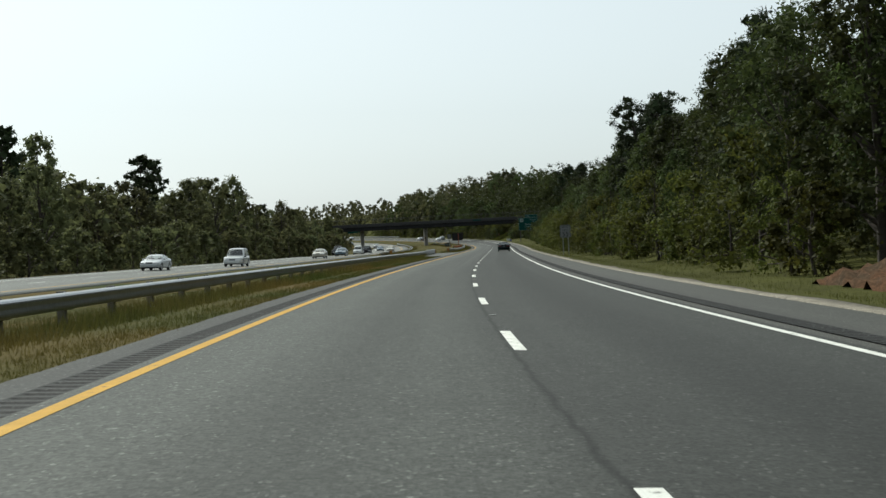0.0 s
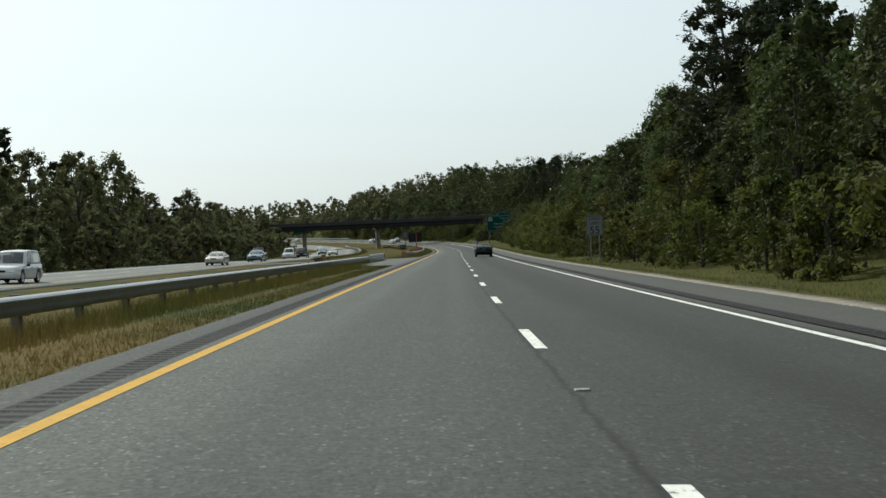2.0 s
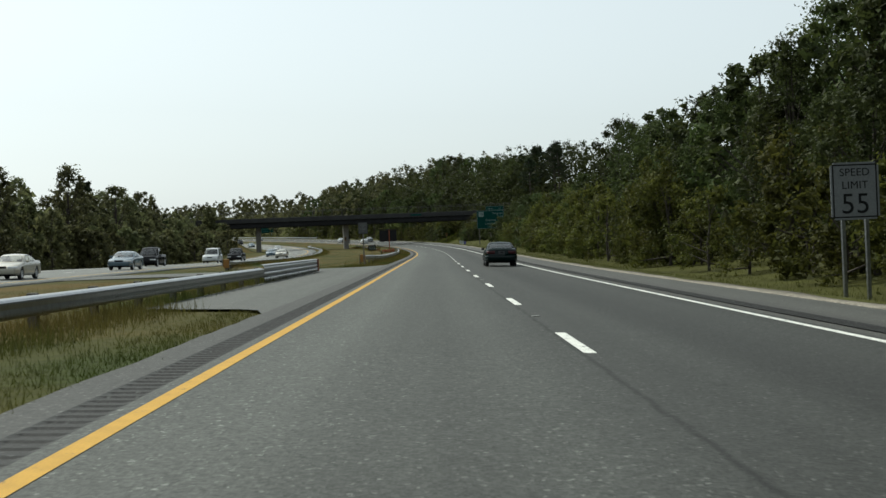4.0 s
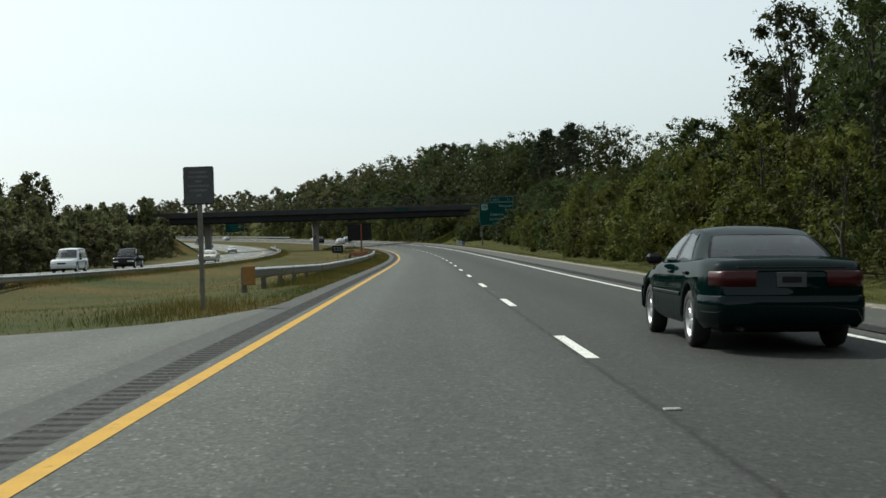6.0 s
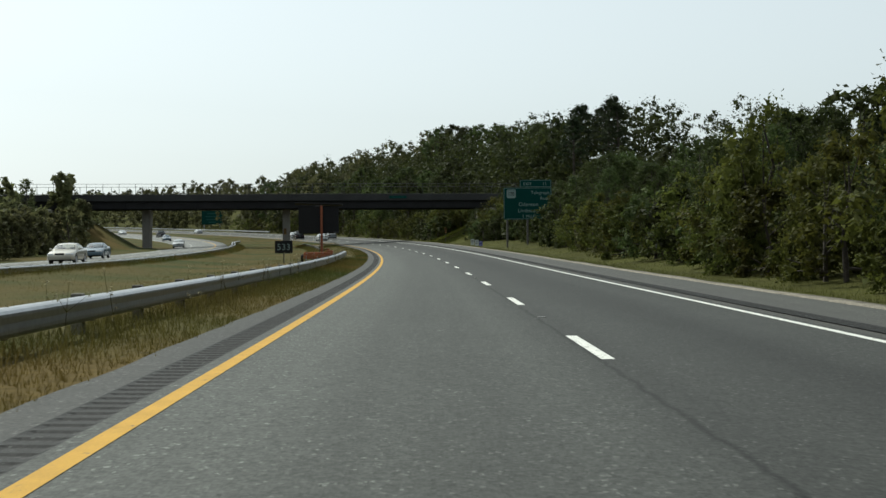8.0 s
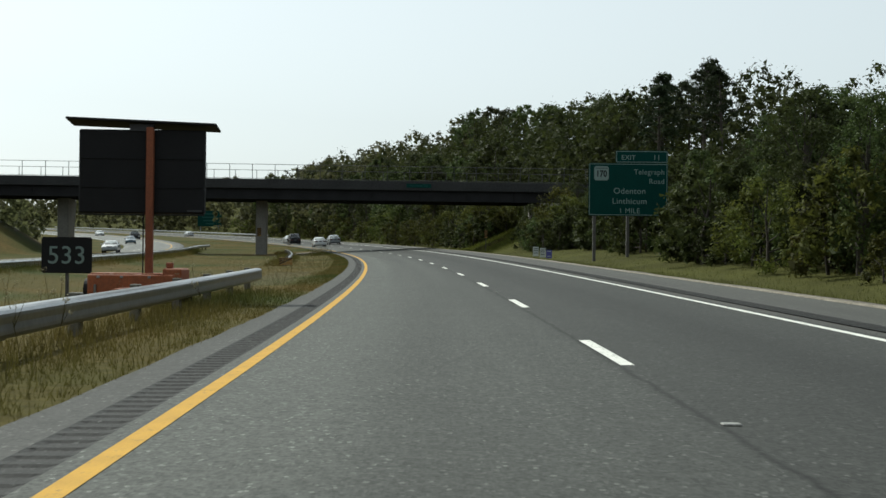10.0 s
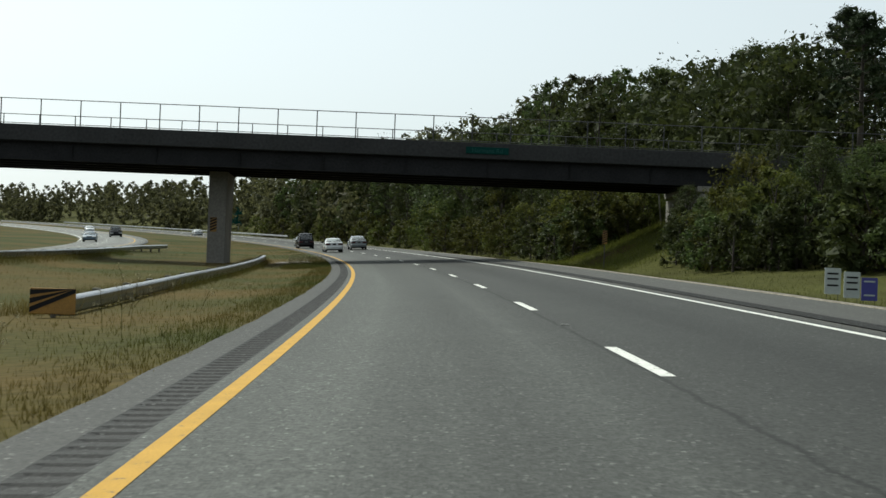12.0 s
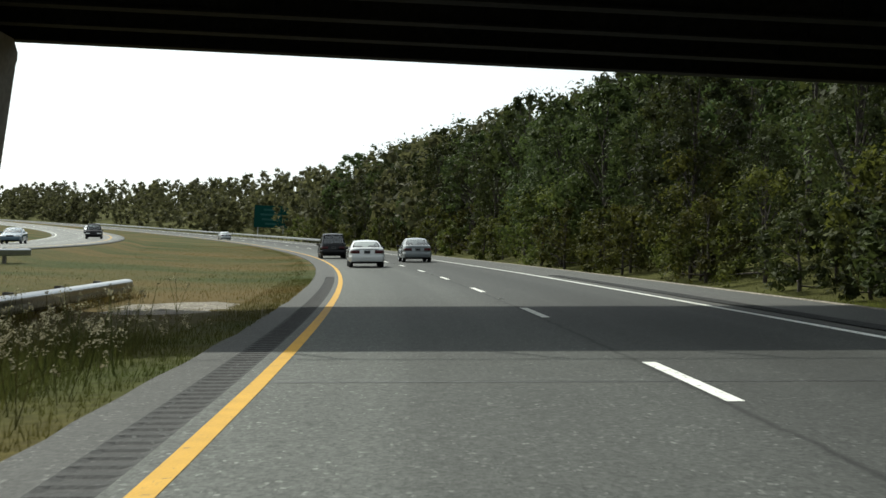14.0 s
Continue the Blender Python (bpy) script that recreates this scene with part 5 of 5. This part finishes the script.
EDGE_S, EDGE_U = [0, 60, 150, 250, 320, 345, 370, 390, 410, 440, 470, 500, 600], [10.6, 10.6, 10.8, 10.0, 10.6, 10.8, 11.9, 12.9, 14.6, 16.0, 16.0, 10.8, 11.0]


def plant_to(kind, s, u, h, rng, light=False):
    """Plants a tree that is h metres high."""
    return plant(kind, s, u, 1.0, rng, light, h)


extra = []
s = 36.0
while s < 680:
    near_bridge = abs(s - BRIDGE_S) < 12
    edge = float(np.interp(s, EDGE_S, EDGE_U))
    hs, ht = np.interp(s, STAND_S, STAND_H), float(np.interp(s, TOP_S, TOP_H))
    bare = 40 < s < 63
    if not near_bridge:
        if not bare:
            for k in range(int(_rng.integers(1, 3))):
                plant("bush", s + _rng.random() * 6, edge + 1.3 + _rng.random() * 1.6, (0.5 + 0.7 * _rng.random()) * (0.7 if 380 < s < 445 else 1), _rng)
        plant_to(_rng.choice(["round", "tall", "tall"]), s + _rng.random() * 6, edge + (2.8 if not bare else 6.0) + _rng.random() * 2.8, ht * (0.5 + 0.42 * _rng.random()), _rng)
        plant_to(_rng.choice(["round", "tall", "round"]), s + _rng.random() * 6, edge + 6.0 + _rng.random() * 3, ht * (0.82 + 0.24 * _rng.random()), _rng, s > 110)
        for k in range(2):
            extra.append((s + _rng.random() * 7, edge + 9.5 + _rng.random() * 4, ht * (0.85 + 0.22 * _rng.random())))
    for k in range(2):
        extra.append((s + _rng.random() * 6, edge + 16 + _rng.random() * 12, hs * (10 + 5 * _rng.random())))
    s += 7.0 if s < 560 else 9.0
# vine-draped growth along the edge
for s_, u_, k_ in ((222, 12.6, 0.95), (229, 12.4, 1.0), (236, 12.8, 0.85), (262, 12.6, 0.9), (269, 12.4, 1.0), (299, 12.8, 0.82), (303, 12.6, 1.05), (313, 13.0, 0.85),
                   (322, 13.2, 1.15), (331, 13.0, 0.75), (339, 13.0, 1.0), (348, 13.4, 0.8), (357, 14.2, 0.95), (366, 14.6, 0.8), (376, 15.4, 0.9), (386, 16.4, 0.8), (397, 18.2, 0.95), (404, 19.5, 0.85)):
    plant("vine" if s_ < 330 else "shrub", s_, u_, k_ * (1.0 if s_ < 330 else 1.35), _rng)
for s_, u_, h_ in ((274, 12.9, 6.2), (280, 12.8, 6.8), (286, 13.0, 7.2), (292, 13.4, 6.7)):
    plant_to("vine", s_, u_, h_, _rng)
# dense dark growth behind the exit sign, down to the ground
for k in range(52):
    s_ = 380 + 66 * _rng.random()
    u_ = float(np.interp(s_, EDGE_S, EDGE_U)) + 0.6 + 4.5 * _rng.random() ** 1.4
    if s_ < 419:
        u_ = max(u_, 15.0 + 0.29 * (s_ - 401.8))
    plant("shrub", s_, u_, 0.55 + 0.75 * _rng.random(), _rng)
for s_, u_, h_ in ((386, 16.5, 8.2), (390, 18.0, 8.6), (394, 20.5, 8.8), (399, 20.0, 7.6), (404, 21.0, 7.2), (409, 21.5, 6.6), (414, 22.5, 6.0), (420, 23.0, 6.0), (427, 24.0, 5.6), (434, 23.5, 5.4)):
    plant_to("round", s_, u_, h_, _rng)
for s_, u_, h_ in ((395, 17.6, 6.2), (398, 18.4, 5.4)):
    plant_to("vine", s_, u_, h_, _rng)
# a broad tree that stands clear of the rest
plant_to("round", 266.5, 15.8, 12.4, _rng)
# growth in front of the abutment and on the embankment
for k in range(6):
    plant("bush", 450 + 8 * _rng.random(), 14.5 + 7 * _rng.random(), 0.45 + 0.3 * _rng.random(), _rng)
for k in range(17):
    plant("shrub", 447 + 16 * _rng.random(), 13.8 + 3.0 * _rng.random(), 0.42 + 0.35 * _rng.random(), _rng)
for k in range(20):
    q = _rng.random()
    plant("shrub", 443 + 22 * q, 19.0 - 6.0 * q * _rng.random() ** 0.5 - 1.5 + 5 * _rng.random(), 0.55 + 0.6 * _rng.random(), _rng)
for k in range(9):
    plant("round", 457 + 8 * _rng.random(), 14.5 + 8 * _rng.random(), 0.22 + 0.16 * _rng.random(), _rng)
for k in range(10):
    plant("shrub", 478 + 24 * _rng.random(), 12.2 + 3.0 * _rng.random(), 0.6 + 0.4 * _rng.random(), _rng)
# tall pines at the wood's edge early on
for s_, u_, h_ in ((150, 19.0, 16.0), (157, 18.0, 16.8), (162, 16.8, 17.0), (166, 18.5, 17.2), (172, 17.6, 15.2), (128, 21.0, 16.0), (99, 18.0, 15.6)):
    plant_to("pine", s_, u_, h_, _rng)
for s_, u_, h_ in ((134, 19.6, 13.6), (139, 18.8, 12.4), (196, 18.5, 14.2), (203, 19.5, 14.8), (210, 19.0, 13.2)):
    plant_to("tall", s_, u_, h_, _rng)
for k in range(5):
    plant(_rng.choice(["round", "tall"]), 455 + 9 * _rng.random(), 18 + 8 * _rng.random(), 0.3 + 0.12 * _rng.random(), _rng)
for k in range(9):
    plant("bush", 481 + 8 * _rng.random(), 12 + 8 * _rng.random(), 0.7 + 0.5 * _rng.random(), _rng)
for k in range(7):
    plant(_rng.choice(["round", "tall"]), 457 + 7 * _rng.random(), 19.5 + 8 * _rng.random(), 0.34 + 0.14 * _rng.random(), _rng)
for k in range(6):
    plant("bush", 479 + 10 * _rng.random(), 13 + 8 * _rng.random(), 0.7 + 0.5 * _rng.random(), _rng)
# tall pines and broad crowns on the crest behind the exit sign
for s_, u_, h_ in ((489, 45, 15.0), (492, 38, 14.8), (497, 46, 16.4), (503, 48, 15.0), (508, 44, 15.8), (513, 46, 15.6), (518, 52, 13.4), (528, 46, 13.6)):
    plant_to("pine", s_, u_, h_, _rng)
for s_, u_, h_ in ((506, 38, 12.6), (517, 39, 13.6), (524, 41, 13.0), (533, 42, 12.0), (543, 39, 13.4), (552, 41, 14.0), (561, 40, 14.8), (570, 39, 15.4), (580, 40, 16.4), (589, 39, 16.8), (600, 41, 15.6)):
    plant_to("round", s_, u_, h_, _rng)
# round yellow-green bushes where the curve leaves the view
for s_, k_ in ((682, 1.0), (690, 0.85), (697, 1.05)):
    plant("bush", s_, 12.5, k_, _rng)
# taller broad trees over the far woods
plant_to("round", 386, -50, 12.6, _rng)
plant_to("round", 394, -53, 11.5, _rng)
# woods beyond the opposite carriageway
s = 90.0
while s < 465:
    edge = -39.0 if s < 300 else -41.0
    hs = np.interp(s, [90, 120, 160, 230, 300, 350, 420, 465], [0.92, 0.98, 1.1, 1.14, 1.04, 0.98, 0.66, 0.46])
    plant("bush", s + _rng.random() * 6, edge + _rng.random() * 3, 0.8 + 0.5 * _rng.random(), _rng)
    if s > 270:
        plant("vine", s + _rng.random() * 6, edge + 1 - _rng.random() * 3, 0.6 + 0.5 * _rng.random(), _rng)
    plant(_rng.choice(["round", "tall", "round"]), s + _rng.random() * 6, edge - 3 - _rng.random() * 4, hs * (0.65 + 0.35 * _rng.random()), _rng)
    plant(_rng.choice(["round", "tall", "round", "pine"]), s + _rng.random() * 6, edge - 11 - _rng.random() * 7, hs * (0.8 + 0.35 * _rng.random()), _rng)
    s += 9.5


def far_wood(name, spots, label, rng, per=22, size=0.22, lobes=10, fill=1.9, inner=12, material=None):
    """A stand of distant trees as one mass of leaf clumps with uneven tops."""
    cen, rad = [], []
    for sx, ux, h in spots:
        x, y, z = P(sx, ux)
        for k in range(lobes):
            f = 0.04 + 0.92 * (k + rng.random()) / lobes
            w = 0.26 * h * math.sin(math.pi * min(0.97, f * 0.85 + 0.12))
            t = rng.random() * 6.283
            cen.append((x + w * math.cos(t), y + w * math.sin(t), z + h * f))
            rad.append(h * (0.115 + 0.085 * rng.random()) * (1.2 - 0.4 * f))
    me = leaf_mesh(name, np.array(cen), np.array(rad), per, size, material or M_LEAF, rng, 0.85, inner=inner, fill=fill)
    return tagged(new(name, me), label, "woods", kind="stuff")


spots = list(extra)
for k in range(210):
    sx = 60 + 660 * _rng.random()
    spots.append((sx, 38 + 55 * _rng.random(), (8 + 5.5 * _rng.random()) * np.interp(sx, STAND_S, STAND_H) ** 0.5))
spots += [(496 + 75 * _rng.random(), 28 + 34 * _rng.random(), 8.5 + 5 * _rng.random()) for k in range(95)]
spots += [(395 + 65 * _rng.random(), 30 + 18 * _rng.random(), 3.5 + 2.5 * _rng.random()) for k in range(50)]
far_wood("hill_wood", spots, "dense dark green woodland covering the hillside", _rng, 15, 0.21, 14, 1.9, 9)
spots = [(600 + 560 * q, 15 + 60 * _rng.random() ** 1.5, (9 + 5 * _rng.random()) * np.interp(q, [0, 0.2, 0.3, 1], [1.1, 1.0, 0.74, 0.7])) for q in _rng.random(420)]
far_wood("curve_wood", spots, "distant green woodland along the outside of the curve", _rng, 9, 0.24, 15, 2.5, 9, M_HAZEOLIVE)
spots = [(60 + 300 * q, -57 - 40 * _rng.random(), (8 + 6 * _rng.random()) * (1.1 - 0.6 * q)) for q in _rng.random(160)]
spots += [(85 + 385 * q, -43 - 16 * _rng.random(), (6.6 + 4 * _rng.random()) * (1.2 - 0.6 * q)) for q in _rng.random(250)]
spots += [(490 + 600 * _rng.random(), -42 - 90 * _rng.random(), 5 + 5 * _rng.random()) for k in range(380)]
far_wood("median_side_wood", spots, "distant low green woodland beyond the opposite carriageway", _rng, 9, 0.22, 14, 2.5, 9, M_HAZEOLIVE)

# unseen woods added behind the start of the drive, to cut sky fill and reflections
spots = [(-150 + 175 * _rng.random(), 16 + 30 * _rng.random(), 12 + 5 * _rng.random()) for k in range(110)]
spots += [(-150 + 235 * _rng.random(), -40 - 40 * _rng.random(), 11 + 5 * _rng.random()) for k in range(130)]
spots += [(-270 + 60 * _rng.random(), -40 + 80 * _rng.random(), 13 + 5 * _rng.random()) for k in range(60)]
far_wood("rear_wood", spots, "dense unseen woodland added behind the start to hold back sky light", _rng, 4, 0.6, 6, 1.9, 5)

# ---- grass ----


def grass(name, n, sfun, ufun, h, rng, label, material=None, blades=3, spread=0.22):
    ss, uu = sfun(n), ufun(n)
    keep = ~((ss > np.interp(uu, CROSS_U, CROSS_A) - 0.1) & (ss < np.interp(uu, CROSS_U, CROSS_B) + 0.1) & (uu < -4) & (uu > -21.5))
    ss, uu = ss[keep], uu[keep]
    m = len(ss)
    base = P(ss, uu)
    base = np.repeat(base, blades, 0) + np.concatenate([rng.normal(size=(m * blades, 2)) * spread, np.full((m * blades, 1), -0.02)], 1)
    t = rng.random(len(base)) * 6.283
    w = np.stack([np.cos(t), np.sin(t), 0 * t], -1) * 0.0065
    hh = h * (0.45 + 0.9 * rng.random(len(base)))[:, None]
    tip = base + np.stack([rng.normal(size=len(base)) * 0.3, rng.normal(size=len(base)) * 0.3, np.ones(len(base))], -1) * hh
    v = np.stack([base - w, base + w, tip], 1).reshape(-1, 3)
    k = len(base)
    me = bpy.data.meshes.new(name)
    me.vertices.add(3 * k)
    me.vertices.foreach_set("co", v.ravel())
    me.loops.add(3 * k)
    me.loops.foreach_set("vertex_index", np.arange(3 * k))
    me.polygons.add(k)
    me.polygons.foreach_set("loop_start", np.arange(0, 3 * k, 3))
    me.materials.append(material or M_GRASS)
    me.update()
    me.validate()
    return tagged(new(name, me), label, "grass", kind="stuff")


grass("median_grass", 54000, lambda n: 18 + 610 * _rng.random(n) ** 1.1, lambda n: -5.0 - 13.0 * _rng.random(n) ** 1.8, 0.09, _rng, "unmown dry yellow-green grass of the median")
grass("verge_grass", 22000, lambda n: 40 + 480 * _rng.random(n), lambda n: 7.1 + 9.0 * _rng.random(n), 0.14, _rng, "rough yellow-green grass of the verge", M_VERGEGRASS)
grass("rail_grass", 15000, lambda n: 18 + 188 * _rng.random(n), lambda n: -6.3 - 2.3 * _rng.random(n), 0.32, _rng, "tall unmown grass along the guardrail")
grass("rail_grass", 8000, lambda n: 246 + 112 * _rng.random(n), lambda n: -5.3 - 1.5 * _rng.random(n), 0.22, _rng, "tall unmown grass along the guardrail")
grass("rail_grass", 6000, lambda n: 411 + 72 * _rng.random(n), lambda n: -8.5 - 1.3 * _rng.random(n), 0.32, _rng, "tall unmown grass along the guardrail")
grass("sign_grass", 500, lambda n: 222.5 + 9 * _rng.random(n), lambda n: -5.3 - 2.0 * _rng.random(n), 0.24, _rng, "tall grass round the foot of the notice sign")
grass("weed_grass", 1500, lambda n: 458 + 9 * _rng.random(n), lambda n: -5.5 - 1.4 * _rng.random(n), 0.22, _rng, "tall green grass among the flowering weeds")
grass("embankment_grass", 11000, lambda n: 462 + 24 * _rng.random(n), lambda n: 9.6 + 8.5 * _rng.random(n), 0.32, _rng, "lit yellow-green grass on the embankment slope", M_LITGRASS)
grass("bleached_grass", 1600, lambda n: 364 + 24 * _rng.random(n), lambda n: -6.0 - 1.8 * _rng.random(n), 0.10, _rng, "bleached straw-coloured grass strip in the median", M_DRYGRASS)
grass("rail_grass", 9000, lambda n: 258 + 230 * _rng.random(n), lambda n: -18.3 - 1.5 * _rng.random(n), 0.36, _rng, "tall unmown grass along the guardrail")
grass("edge_grass", 20000, lambda n: 18 + 480 * _rng.random(n), lambda n: -4.62 - 0.9 * _rng.random(n) ** 1.5, 0.10, _rng, "short green grass fringe along the shoulder", spread=0.05)


def soil_patch(name, s0, s1, u0, u1, h, material, label, category):
    """An irregular low heap that thins out towards its edge."""
    ss, uu = np.meshgrid(np.linspace(s0, s1, 34), np.linspace(u0, u1, 22), indexing="ij")
    a, b = (ss - s0) / (s1 - s0) * 2 - 1, (uu - u0) / (u1 - u0) * 2 - 1
    w = np.array([noise.noise((x * 0.7, y * 0.7, 3.0)) + 0.5 * noise.noise((x * 2.3, y * 2.3, 8.0)) for x, y in zip(ss.ravel(), uu.ravel())]).reshape(ss.shape)
    d = np.clip(1.0 - (a * a + b * b) + 0.7 * w, -0.25, 1)
    v = P(ss.ravel(), uu.ravel())
    v[:, 2] += (h * d * (1 + 0.35 * w)).ravel() - 0.02
    n = uu.shape[1]
    f = [(i * n + j, i * n + j + 1, (i + 1) * n + j + 1, (i + 1) * n + j) for i in range(ss.shape[0] - 1) for j in range(n - 1)]
    return tagged(new(name, mesh_of(name, v, f, material, True)), label, category)


soil_patch("soil_bank", 45, 65, 10.6, 17.0, 0.75, M_SOIL, "low bank of red-brown soil and leaf litter below the trees", "soil bank")
soil_patch("gravel_patch", 474, 479.5, -5.3, -8.3, 0.10, M_GRAVEL, "pale bare gravel patch in the median grass", "gravel")
soil_patch("soil_slope", 469.5, 474.0, 11.0, 15.2, 0.14, M_SOIL, "eroded red-brown soil on the embankment slope under the bridge", "soil bank")


def weeds(name, n, s0, s1, u0, u1, label, rng):
    """Tall weeds: thin stalks with small pale flower heads."""
    verts, faces, cen = [], [], []
    for k in range(n):
        s, u = s0 + (s1 - s0) * rng.random(), u0 + (u1 - u0) * rng.random()
        b = P(s, u)
        t = b + np.array([rng.normal() * 0.1, rng.normal() * 0.1, 0.35 + 0.5 * rng.random()])
        limb(verts, faces, b, t, 0.006, 0.003, 3)
        cen.append(t)
        for q in range(2):
            e = b + (t - b) * (0.5 + 0.4 * rng.random()) + np.array([rng.normal() * 0.12, rng.normal() * 0.12, 0.08])
            limb(verts, faces, b + (t - b) * 0.5, e, 0.004, 0.002, 3)
            cen.append(e)
    root = tagged(new(name, mesh_of(name, verts, faces, M_GRASS)), label, "weeds", kind="stuff")
    ob = new("flower_head", leaf_mesh("flower_head", np.array(cen), np.full(len(cen), 0.045), 9, 0.015, M_DRYGRASS, rng, inner=0))
    ob.parent = root
    return root


weeds("flowering_weeds", 90, 330, 420, -5.6, -9.0, "scattered weeds with pale flower heads in the median grass", _rng)
weeds("flowering_weeds", 50, 235, 330, -5.4, -6.6, "scattered weeds with pale flower heads below the guardrail", _rng)
weeds("flowering_weeds", 120, 457.5, 465.5, -4.9, -6.8, "tall weeds with small pale flower heads at the shoulder", _rng)
